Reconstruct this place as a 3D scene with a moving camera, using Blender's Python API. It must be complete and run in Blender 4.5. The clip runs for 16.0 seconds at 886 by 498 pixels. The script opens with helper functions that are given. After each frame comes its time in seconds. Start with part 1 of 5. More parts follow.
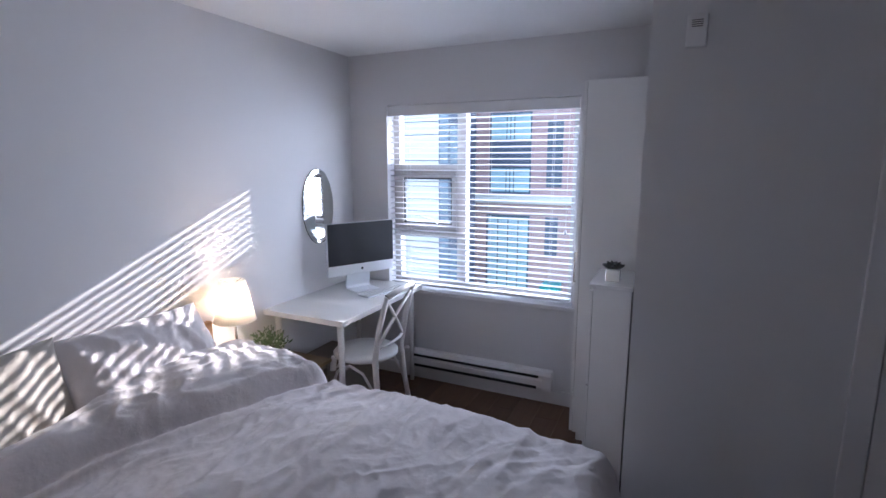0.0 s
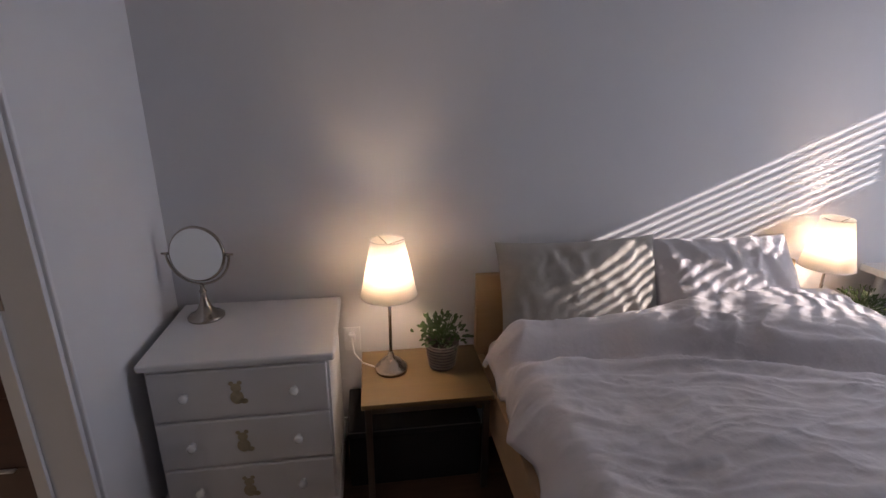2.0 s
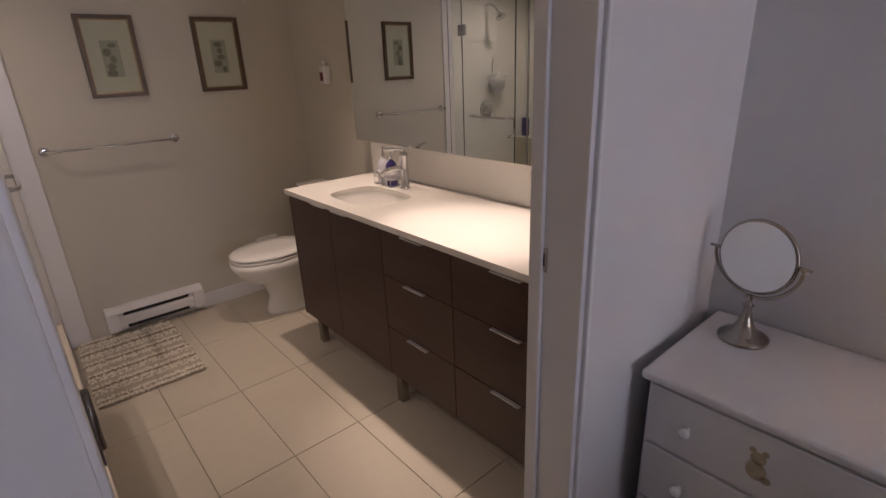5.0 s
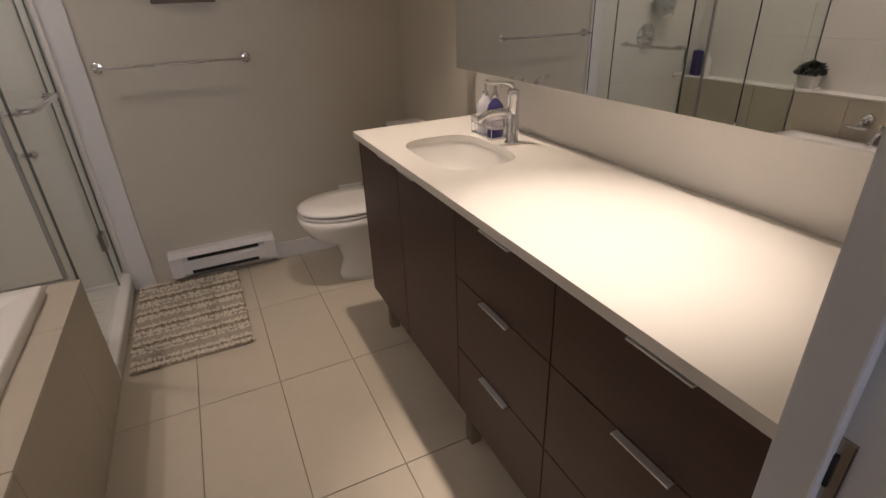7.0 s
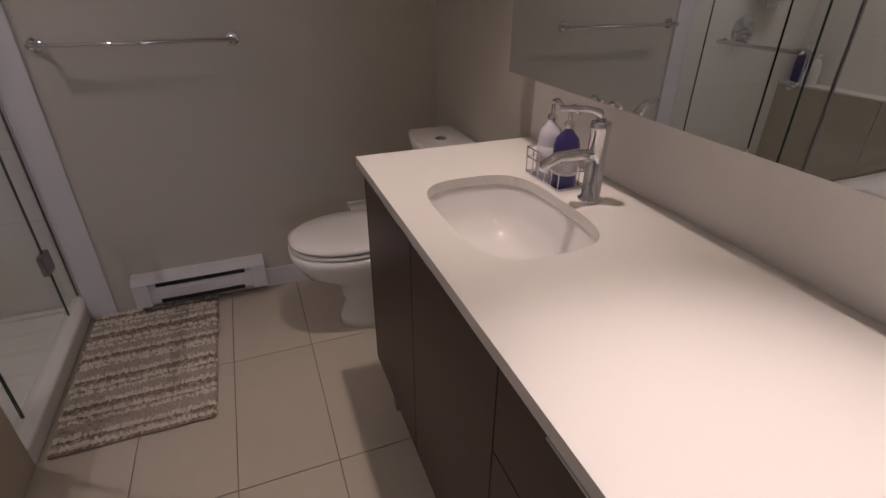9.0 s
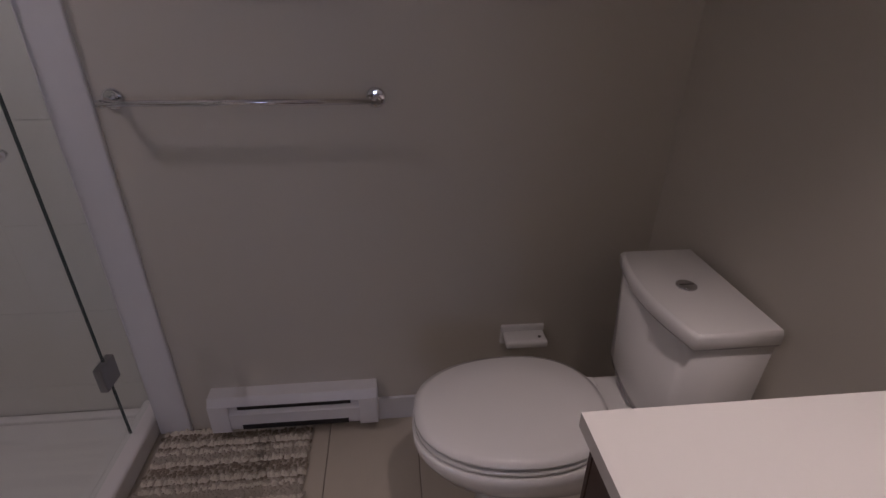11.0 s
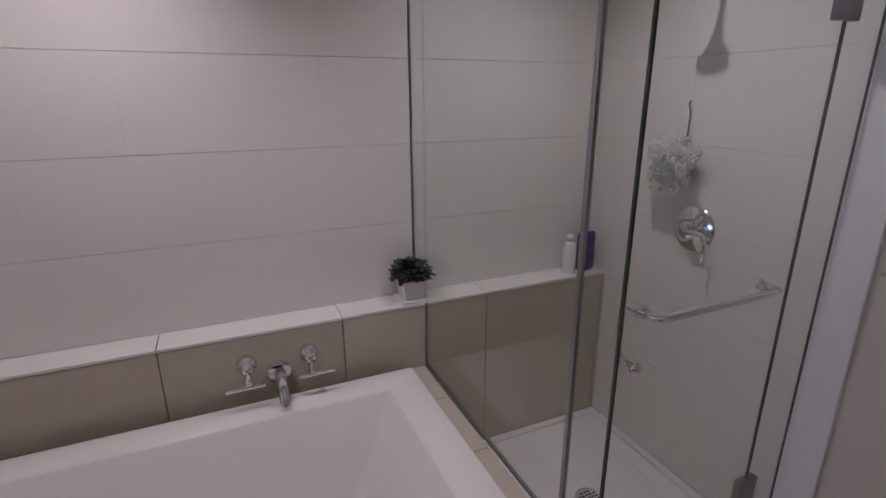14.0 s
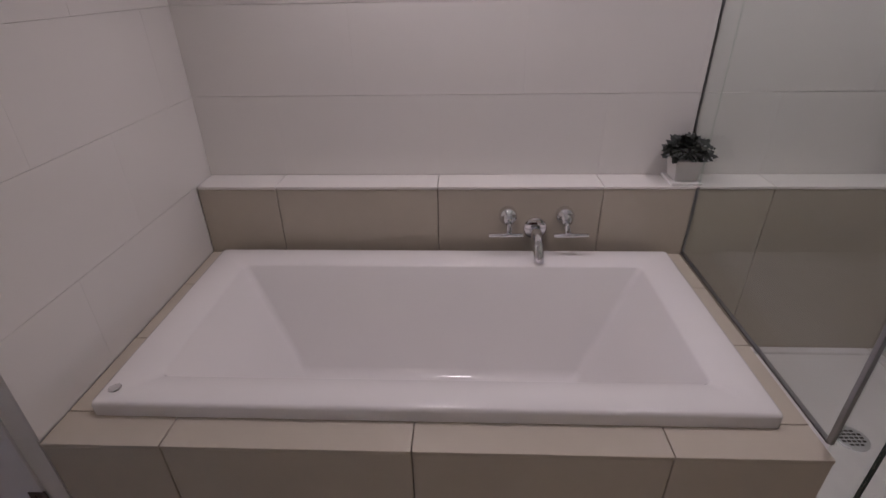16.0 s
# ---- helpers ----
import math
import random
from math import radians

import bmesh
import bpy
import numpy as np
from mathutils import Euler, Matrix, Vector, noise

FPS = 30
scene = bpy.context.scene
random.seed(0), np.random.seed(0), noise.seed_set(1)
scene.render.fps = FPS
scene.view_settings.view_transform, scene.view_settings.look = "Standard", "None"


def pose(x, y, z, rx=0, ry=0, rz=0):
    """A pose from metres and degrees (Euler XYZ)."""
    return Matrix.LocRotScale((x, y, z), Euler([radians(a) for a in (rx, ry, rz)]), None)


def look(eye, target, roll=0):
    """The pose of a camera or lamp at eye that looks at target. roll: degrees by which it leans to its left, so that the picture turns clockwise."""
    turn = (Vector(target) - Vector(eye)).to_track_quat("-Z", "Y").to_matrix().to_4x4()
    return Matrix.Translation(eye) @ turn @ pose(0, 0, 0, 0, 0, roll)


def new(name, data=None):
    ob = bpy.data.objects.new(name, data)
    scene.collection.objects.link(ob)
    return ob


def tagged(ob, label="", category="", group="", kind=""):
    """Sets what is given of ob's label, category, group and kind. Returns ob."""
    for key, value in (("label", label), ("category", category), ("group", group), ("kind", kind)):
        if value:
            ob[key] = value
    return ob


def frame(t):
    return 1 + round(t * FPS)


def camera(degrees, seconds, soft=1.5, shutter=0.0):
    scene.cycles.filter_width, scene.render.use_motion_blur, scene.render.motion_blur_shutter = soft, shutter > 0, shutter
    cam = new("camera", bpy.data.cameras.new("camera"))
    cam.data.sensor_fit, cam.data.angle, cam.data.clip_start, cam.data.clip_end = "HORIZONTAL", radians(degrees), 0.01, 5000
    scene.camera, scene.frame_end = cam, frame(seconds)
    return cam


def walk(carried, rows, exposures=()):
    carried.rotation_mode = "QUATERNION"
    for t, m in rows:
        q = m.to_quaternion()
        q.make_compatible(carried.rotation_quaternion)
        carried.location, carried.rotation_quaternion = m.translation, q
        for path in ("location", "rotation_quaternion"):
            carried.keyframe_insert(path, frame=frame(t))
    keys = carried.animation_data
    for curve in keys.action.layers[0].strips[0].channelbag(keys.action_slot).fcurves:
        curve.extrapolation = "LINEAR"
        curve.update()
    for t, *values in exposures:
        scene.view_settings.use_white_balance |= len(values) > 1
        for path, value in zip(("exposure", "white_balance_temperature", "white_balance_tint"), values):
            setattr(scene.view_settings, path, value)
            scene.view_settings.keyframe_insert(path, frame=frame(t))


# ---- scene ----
cam = camera(83.1, 16.0)
PATH = [
    (0, (0.733, -0.789, 1.632), (2.519, 0.045, 1.29), 0.0),
    (0.5, (0.714, -0.66, 1.587), (2.222, 0.611, 1.251), 0.2),
    (1, (0.679, -0.628, 1.598), (1.795, 0.987, 1.216), 0.4),
    (1.5, (0.595, -0.573, 1.575), (1.352, 1.215, 1.093), 0.5),
    (2, (0.584, -0.527, 1.557), (0.859, 1.356, 0.94), 0.2),
    (2.5, (0.601, -0.525, 1.55), (0.357, 1.336, 0.859), -0.2),
    (3, (0.661, -0.555, 1.546), (-0.111, 1.139, 0.815), -1.1),
    (3.5, (0.68, -0.563, 1.536), (-0.47, 0.913, 0.83), -2.6),
    (4, (0.6, -0.494, 1.539), (-0.662, 0.892, 0.843), -2.5),
    (4.5, (0.459, -0.355, 1.554), (-0.872, 0.964, 0.855), -2.3),
    (5, (0.348, -0.146, 1.498), (-1.083, 1.067, 0.805), -2.4),
    (5.2, (0.314, -0.042, 1.494), (-1.185, 1.091, 0.807), -2.2),
    (7.3, (-0.291, 0.454, 1.362), (-1.914, 1.176, 0.444), -2.4),
    (7.5, (-0.337, 0.514, 1.368), (-1.953, 1.228, 0.430), -2.3),
    (8, (-0.475, 0.608, 1.359), (-2.068, 1.321, 0.382), -1.8),
    (8.2, (-0.530, 0.612, 1.352), (-2.130, 1.331, 0.382), -1.3),
    (10.3, (-1.435, 0.713, 1.38), (-3.156, 1.067, 0.425), 1.3),
    (10.5, (-1.527, 0.709, 1.379), (-3.262, 1.012, 0.432), 1.0),
    (11, (-1.737, 0.679, 1.397), (-3.497, 0.872, 0.467), 0.8),
    (11.5, (-1.889, 0.647, 1.443), (-3.661, 0.478, 0.532), 2.6),
    (12, (-1.956, 0.631, 1.457), (-3.607, -0.145, 0.639), 2.6),
    (12.5, (-1.918, 0.594, 1.481), (-3.365, -0.568, 0.736), 1.3),
    (13, (-1.718, 0.518, 1.519), (-2.97, -0.885, 0.838), 0.0),
    (13.5, (-1.613, 0.53, 1.552), (-2.648, -1.061, 0.919), 0.0),
    (14, (-1.598, 0.599, 1.557), (-2.369, -1.149, 0.963), -0.2),
    (14.5, (-1.532, 0.622, 1.525), (-2.088, -1.207, 0.938), -0.4),
    (15, (-1.498, 0.629, 1.493), (-1.816, -1.247, 0.878), -0.2),
    (15.3, (-1.482, 0.643, 1.465), (-1.642, -1.228, 0.777), -0.5),
    (15.5, (-1.47, 0.633, 1.47), (-1.552, -1.2, 0.674), -0.7),
    (16, (-1.431, 0.624, 1.454), (-1.345, -1.126, 0.491), -1.1),
]
EXPOSURE = [
    (0.0, 2.65, 6150, 18), (0.5, 2.5, 6200, 19), (1.0, 2.4, 6250, 21), (2.0, 2.2, 6850, 22), (3.0, 2.17, 7300, 29), (4.0, 2.33, 7250, 31),
    (5.2, 2.45, 7000, 28), (7.3, 2.5, 6800, 21), (8.2, 2.28, 6550, 25), (10.3, 1.6, 6150, 34), (11.5, 1.72, 5850, 34), (13.0, 2.05, 5750, 28), (16.0, 2.3, 5820, 28),
]
walk(cam, [(t, look(e, g, r)) for t, e, g, r in PATH], EXPOSURE)

# ---- daylight, sun and exposure ----
SUN = Vector((0.98, -0.315, 0.408)).normalized()
world = bpy.data.worlds.new("sky")
scene.world = world
world.use_nodes = True
wn = world.node_tree.nodes
sky = wn.new("ShaderNodeTexSky")
sky.sky_type, sky.sun_disc = "NISHITA", False
sky.sun_elevation = math.asin(SUN.z)
sky.sun_rotation = math.atan2(SUN.x, SUN.y)
world.node_tree.links.new(sky.outputs[0], wn["Background"].inputs[0])
wn["Background"].inputs[1].default_value = 0.15

sun_data = bpy.data.lights.new("sun", "SUN")
sun_data.energy, sun_data.angle, sun_data.color = 1.65, radians(0.35), (1.0, 0.97, 0.94)
sun = new("sun", sun_data)
sun.matrix_world = look((0, 0, 0), -SUN)

window_data = bpy.data.lights.new("window_daylight", "AREA")
window_data.shape, window_data.size, window_data.size_y = "RECTANGLE", 1.3, 1.2
window_data.energy, window_data.color = 8.6, (0.74, 0.85, 1.0)
window_light = new("window_daylight", window_data)
window_light.matrix_world = look((4.16, 0.48, 1.36), (0, 0.48, 1.1))


def spot(x, y, z, watts, cone=110, colour=(1.0, 0.8, 0.55), aim=(0, 0, -1)):
    data = bpy.data.lights.new("downlight_bulb", "SPOT")
    data.energy, data.color, data.spot_size, data.spot_blend, data.shadow_soft_size = watts, colour, radians(cone), 1.0, 0.025
    ob = new("downlight_bulb", data)
    ob.matrix_world = look((x, y, z), (x + aim[0], y + aim[1], z + aim[2]))
    return ob


CEILING = 2.40
DOWNLIGHTS = ((-0.95, 1.08), (-1.95, 1.08), (-1.30, -0.80), (-2.55, -0.60))
spot(*DOWNLIGHTS[0], CEILING - 0.03, 22, 40, (1.0, 0.89, 0.75))
spot(*DOWNLIGHTS[0], CEILING - 0.03, 1.5, 160, (1.0, 0.84, 0.60))
spot(*DOWNLIGHTS[1], CEILING - 0.03, 12, 66, (1.0, 0.87, 0.70))
spot(*DOWNLIGHTS[2], CEILING - 0.03, 6.3, 118, (1.0, 0.89, 0.78))
spot(*DOWNLIGHTS[3], CEILING - 0.03, 4.6, 136, (1.0, 0.90, 0.80))


# ---- materials ----
def shader(name, colour, rough=0.5, metal=0.0, vary=0.06, scale=6.0, bump=0.0, bump_scale=120.0, coat=0.0, per_object=0.0, fine=0.0, sheen=0.0, rvar=0.06):
    """A surface with two scales of variation: broad stains and fine grain."""
    m = bpy.data.materials.new(name)
    m.use_nodes = True
    nodes, links = m.node_tree.nodes, m.node_tree.links
    b = nodes["Principled BSDF"]
    b.inputs["Roughness"].default_value, b.inputs["Metallic"].default_value = rough, metal
    b.inputs["Coat Weight"].default_value = coat
    b.inputs["Sheen Weight"].default_value = sheen
    co = nodes.new("ShaderNodeTexCoord")
    n1 = nodes.new("ShaderNodeTexNoise")
    n1.inputs["Scale"].default_value, n1.inputs["Detail"].default_value = scale, 5
    links.new(co.outputs["Object"], n1.inputs["Vector"])
    ramp = nodes.new("ShaderNodeMix")
    ramp.data_type = "RGBA"
    c = Vector(colour)
    ramp.inputs["A"].default_value = (*(c * (1 - vary)), 1)
    ramp.inputs["B"].default_value = (*(min(v * (1 + vary), 1) for v in c), 1)
    links.new(n1.outputs["Fac"], ramp.inputs["Factor"])
    out = ramp.outputs["Result"]
    if per_object:
        info = nodes.new("ShaderNodeObjectInfo")
        hsv = nodes.new("ShaderNodeHueSaturation")
        rng = nodes.new("ShaderNodeMapRange")
        rng.inputs["To Min"].default_value, rng.inputs["To Max"].default_value = 1 - per_object, 1 + per_object
        links.new(info.outputs["Random"], rng.inputs["Value"])
        links.new(rng.outputs["Result"], hsv.inputs["Value"])
        links.new(out, hsv.inputs["Color"])
        out = hsv.outputs["Color"]
    links.new(out, b.inputs["Base Color"])
    if bump:
        n2 = nodes.new("ShaderNodeTexNoise")
        n2.inputs["Scale"].default_value, n2.inputs["Detail"].default_value = bump_scale, 4
        links.new(co.outputs["Object"], n2.inputs["Vector"])
        bp = nodes.new("ShaderNodeBump")
        bp.inputs["Strength"].default_value, bp.inputs["Distance"].default_value = bump, 0.003
        links.new(n2.outputs["Fac"], bp.inputs["Height"])
        links.new(bp.outputs["Normal"], b.inputs["Normal"])
    rr = nodes.new("ShaderNodeMapRange")
    rr.inputs["To Min"].default_value, rr.inputs["To Max"].default_value = max(rough - rvar, 0.0), min(rough + rvar, 1.0)
    if rough > 0.08:
        links.new(n1.outputs["Fac"], rr.inputs["Value"])
        links.new(rr.outputs["Result"], b.inputs["Roughness"])
    return m


def wood(name, dark, light, axis=0, rough=0.45, grain=14.0, per_object=0.12, coat=0.0):
    m = bpy.data.materials.new(name)
    m.use_nodes = True
    nodes, links = m.node_tree.nodes, m.node_tree.links
    b = nodes["Principled BSDF"]
    b.inputs["Roughness"].default_value, b.inputs["Coat Weight"].default_value = rough, coat
    co, mp = nodes.new("ShaderNodeTexCoord"), nodes.new("ShaderNodeMapping")
    info = nodes.new("ShaderNodeObjectInfo")
    s = [grain, grain, grain]
    s[axis] = grain * 0.07
    mp.inputs["Scale"].default_value = s
    links.new(co.outputs["Object"], mp.inputs["Vector"])
    links.new(info.outputs["Random"], mp.inputs["Location"])
    n1, n2 = nodes.new("ShaderNodeTexNoise"), nodes.new("ShaderNodeTexNoise")
    n1.inputs["Scale"].default_value, n1.inputs["Detail"].default_value, n1.inputs["Distortion"].default_value = 1.2, 6, 1.2
    n2.inputs["Scale"].default_value, n2.inputs["Detail"].default_value = 9.0, 6
    for n in (n1, n2):
        links.new(mp.outputs["Vector"], n.inputs["Vector"])
    mixf = nodes.new("ShaderNodeMath")
    mixf.operation = "MULTIPLY_ADD"
    mixf.inputs[1].default_value, mixf.inputs[2].default_value = 0.45, -0.02
    links.new(n2.outputs["Fac"], mixf.inputs[0])
    add = nodes.new("ShaderNodeMath")
    add.operation = "MULTIPLY_ADD"
    add.inputs[1].default_value = 0.6
    links.new(n1.outputs["Fac"], add.inputs[0])
    links.new(mixf.outputs[0], add.inputs[2])
    mx = nodes.new("ShaderNodeMix")
    mx.data_type = "RGBA"
    mx.inputs["A"].default_value, mx.inputs["B"].default_value = (*dark, 1), (*light, 1)
    links.new(add.outputs[0], mx.inputs["Factor"])
    hsv, rng = nodes.new("ShaderNodeHueSaturation"), nodes.new("ShaderNodeMapRange")
    rng.inputs["To Min"].default_value, rng.inputs["To Max"].default_value = 1 - per_object, 1 + per_object
    links.new(info.outputs["Random"], rng.inputs["Value"])
    links.new(rng.outputs["Result"], hsv.inputs["Value"])
    links.new(mx.outputs["Result"], hsv.inputs["Color"])
    links.new(hsv.outputs["Color"], b.inputs["Base Color"])
    bp = nodes.new("ShaderNodeBump")
    bp.inputs["Strength"].default_value, bp.inputs["Distance"].default_value = 0.12, 0.001
    links.new(n2.outputs["Fac"], bp.inputs["Height"])
    links.new(bp.outputs["Normal"], b.inputs["Normal"])
    return m


def glass(name, tint=(0.93, 0.98, 0.95), rough=0.0):
    """A thin pane: mostly clear, with mirror reflection by the angle."""
    m = bpy.data.materials.new(name)
    m.use_nodes = True
    nodes, links = m.node_tree.nodes, m.node_tree.links
    nodes.remove(nodes["Principled BSDF"])
    clear, gloss, mix, fr = (nodes.new("ShaderNodeBsdf" + k) if k in ("Transparent", "Glossy") else nodes.new("ShaderNode" + k) for k in ("Transparent", "Glossy", "MixShader", "LayerWeight"))
    clear.inputs[0].default_value = (*tint, 1)
    gloss.inputs["Roughness"].default_value = rough
    fr.inputs["Blend"].default_value = 0.5
    power = nodes.new("ShaderNodeMath")
    power.operation = "POWER"
    power.inputs[1].default_value = 4.0
    links.new(fr.outputs["Facing"], power.inputs[0])
    amount = nodes.new("ShaderNodeMath")
    amount.operation = "MULTIPLY_ADD"
    amount.inputs[1].default_value, amount.inputs[2].default_value = 0.45, 0.03
    links.new(power.outputs[0], amount.inputs[0])
    links.new(amount.outputs[0], mix.inputs[0])
    links.new(clear.outputs[0], mix.inputs[1])
    links.new(gloss.outputs[0], mix.inputs[2])
    links.new(mix.outputs[0], nodes["Material Output"].inputs[0])
    return m


def cloth_shade(name, colour, through_part):
    m = bpy.data.materials.new(name)
    m.use_nodes = True
    nodes, links = m.node_tree.nodes, m.node_tree.links
    nodes.remove(nodes["Principled BSDF"])
    d, t, mix = nodes.new("ShaderNodeBsdfDiffuse"), nodes.new("ShaderNodeBsdfTranslucent"), nodes.new("ShaderNodeMixShader")
    d.inputs[0].default_value = t.inputs[0].default_value = (*colour, 1)
    mix.inputs[0].default_value = through_part
    links.new(d.outputs[0], mix.inputs[1])
    links.new(t.outputs[0], mix.inputs[2])
    links.new(mix.outputs[0], nodes["Material Output"].inputs[0])
    return m


def glow(name, colour, strength):
    m = bpy.data.materials.new(name)
    m.use_nodes = True
    b = m.node_tree.nodes["Principled BSDF"]
    b.inputs["Base Color"].default_value = (0.8, 0.8, 0.8, 1)
    b.inputs["Emission Color"].default_value, b.inputs["Emission Strength"].default_value = (*colour, 1), strength
    return m


M = {
    "wall": shader("bedroom_wall_paint", (0.70, 0.69, 0.70), 0.75, vary=0.025, scale=1.5, bump=0.12, bump_scale=260),
    "bath_wall": shader("bathroom_wall_paint", (0.60, 0.563, 0.495), 0.62, vary=0.025, scale=1.5, bump=0.10, bump_scale=260),
    "ceiling": shader("ceiling_paint", (0.80, 0.80, 0.80), 0.85, vary=0.02, scale=2, bump=0.2, bump_scale=150),
    "vinyl": shader("taupe_window_vinyl", (0.44, 0.42, 0.41), 0.4, vary=0.03),
    "slat": shader("white_blind_slat", (0.62, 0.62, 0.64), 0.5, vary=0.02),
    "trim": shader("white_trim_paint", (0.74, 0.73, 0.74), 0.35, vary=0.02, bump=0.03),
    "white_paint": shader("white_furniture_paint", (0.76, 0.74, 0.73), 0.38, vary=0.04, scale=9, bump=0.06, bump_scale=60),
    "gloss_white": shader("gloss_white_lacquer", (0.78, 0.77, 0.76), 0.22, vary=0.02),
    "floor_wood": wood("brown_plank", (0.060, 0.030, 0.018), (0.17, 0.090, 0.052), 0, 0.42, 12, 0.18),
    "birch": wood("birch_veneer", (0.135, 0.088, 0.038), (0.215, 0.145, 0.066), 0, 0.36, 10, 0.05),
    "birch_z": wood("birch_veneer_bed", (0.42, 0.26, 0.14), (0.58, 0.39, 0.23), 0, 0.45, 10, 0.05),
    "walnut": wood("dark_walnut", (0.025, 0.0095, 0.0075), (0.074, 0.026, 0.018), 0, 0.42, 11, 0.08),
    "tile": shader("beige_floor_tile", (0.50, 0.45, 0.37), 0.38, vary=0.05, scale=16, bump=0.04, bump_scale=90, per_object=0.03),
    "tile_wall": shader("white_wall_tile", (0.76, 0.74, 0.71), 0.28, rvar=0.004, vary=0.004, scale=12, bump=0.02, per_object=0.004),
    "grout": shader("grey_grout", (0.24, 0.21, 0.17), 0.9, vary=0.1, scale=30),
    "grout_wall": shader("pale_grout", (0.77, 0.75, 0.72), 0.9, vary=0.03, scale=30),
    "quartz": shader("white_quartz", (0.80, 0.78, 0.74), 0.25, rvar=0.01, vary=0.008, scale=60),
    "ceramic": shader("white_ceramic", (0.80, 0.79, 0.77), 0.1, vary=0.01, coat=0.3),
    "acrylic": shader("white_acrylic", (0.79, 0.77, 0.76), 0.16, vary=0.01, coat=0.2),
    "chrome": shader("chrome", (0.78, 0.78, 0.80), 0.06, 1.0, vary=0.01),
    "nickel": shader("brushed_nickel", (0.42, 0.37, 0.32), 0.24, 1.0, vary=0.06, scale=40),
    "steel_dark": shader("dark_bronze_metal", (0.20, 0.18, 0.16), 0.4, 1.0, vary=0.08),
    "steel_grey": shader("grey_steel", (0.32, 0.32, 0.33), 0.3, 1.0, vary=0.02, scale=3),
    "mirror": shader("mirror_silver", (0.86, 0.88, 0.86), 0.0, 1.0, vary=0.0),
    "glass": glass("clear_shower_glass", (0.955, 0.98, 0.965)),
    "pane": glass("window_glass", (0.95, 0.98, 1.0)),
    "glass_edge": shader("dark_glass_edge", (0.05, 0.07, 0.065), 0.2, vary=0.05),
    "black": shader("black_plastic", (0.012, 0.012, 0.014), 0.3, vary=0.05),
    "screen": shader("dark_screen_glass", (0.012, 0.012, 0.016), 0.3, vary=0.02),
    "screen_shape": glow("screen_window_shape", (0.02, 0.02, 0.03), 0.3),
    "alu": shader("silver_aluminium", (0.72, 0.73, 0.75), 0.3, 0.6, vary=0.02),
    "linen": shader("pale_grey_linen", (0.73, 0.68, 0.685), 0.9, vary=0.06, scale=3, bump=0.5, bump_scale=60, sheen=0.2),
    "linen_grey": shader("taupe_pillow_linen", (0.45, 0.41, 0.36), 0.9, vary=0.05, scale=5, bump=0.45, bump_scale=60, sheen=0.2),
    "mattress": shader("white_sheet", (0.72, 0.68, 0.64), 0.9, vary=0.03, bump=0.2, bump_scale=300),
    "shade": cloth_shade("white_lamp_shade", (0.95, 0.93, 0.90), 0.72),
    "bulb": glow("warm_bulb", (1.0, 0.68, 0.38), 9.0),
    "downlight": glow("downlight_lens", (1.0, 0.85, 0.62), 2.5),
    "leaf": shader("green_leaf", (0.075, 0.13, 0.045), 0.5, vary=0.35, scale=30, per_object=0.25),
    "leaf_dark": shader("dark_leaf", (0.030, 0.036, 0.030), 0.5, vary=0.3, scale=30, per_object=0.25),
    "pot_dark": shader("dark_woven_pot", (0.13, 0.105, 0.10), 0.8, vary=0.2, scale=50, bump=0.6, bump_scale=90),
    "pot_rope": shader("rope_band", (0.26, 0.22, 0.19), 0.9, vary=0.2, scale=60, bump=0.6, bump_scale=150),
    "soil": shader("potting_soil", (0.03, 0.022, 0.016), 0.95, vary=0.3, scale=60, bump=0.8),
    "rug": shader("rug_beige", (0.47, 0.42, 0.35), 0.95, vary=0.25, scale=35, bump=1.0, bump_scale=240),
    "rug_light": shader("rug_cream", (0.72, 0.67, 0.57), 0.95, vary=0.15, scale=35, bump=1.0, bump_scale=240),
    "rug_dark": shader("rug_brown", (0.27, 0.225, 0.17), 0.95, vary=0.3, scale=35, bump=1.0, bump_scale=240),
    "frame": wood("bronze_wood_frame", (0.06, 0.035, 0.02), (0.16, 0.10, 0.06), 0, 0.4, 20, 0.05),
    "frame_lip": shader("gilt_inner_lip", (0.35, 0.25, 0.13), 0.35, 0.6, vary=0.1),
    "mat_board": shader("cream_mat_board", (0.62, 0.57, 0.42), 0.85, vary=0.03, scale=20),
    "print": shader("faded_print_paper", (0.40, 0.37, 0.26), 0.85, vary=0.15, scale=30),
    "print_ink": shader("faded_print_ink", (0.20, 0.18, 0.12), 0.85, vary=0.25, scale=40),
    "soap_blue": shader("violet_bottle_plastic", (0.045, 0.035, 0.16), 0.3, vary=0.05),
    "soap_clear": shader("pale_soap_plastic", (0.62, 0.62, 0.68), 0.3, vary=0.05),
    "label": shader("pale_label", (0.55, 0.53, 0.58), 0.6, vary=0.1, scale=60),
    "bear": shader("faded_gold_decal", (0.46, 0.38, 0.25), 0.8, vary=0.3, scale=60),
    "rubber": shader("grey_rubber", (0.10, 0.10, 0.10), 0.8),
    "pouf": cloth_shade("white_net_sponge", (0.95, 0.95, 0.95), 0.5),
    "red_box": shader("dark_red_card", (0.16, 0.03, 0.035), 0.5, vary=0.1),
}


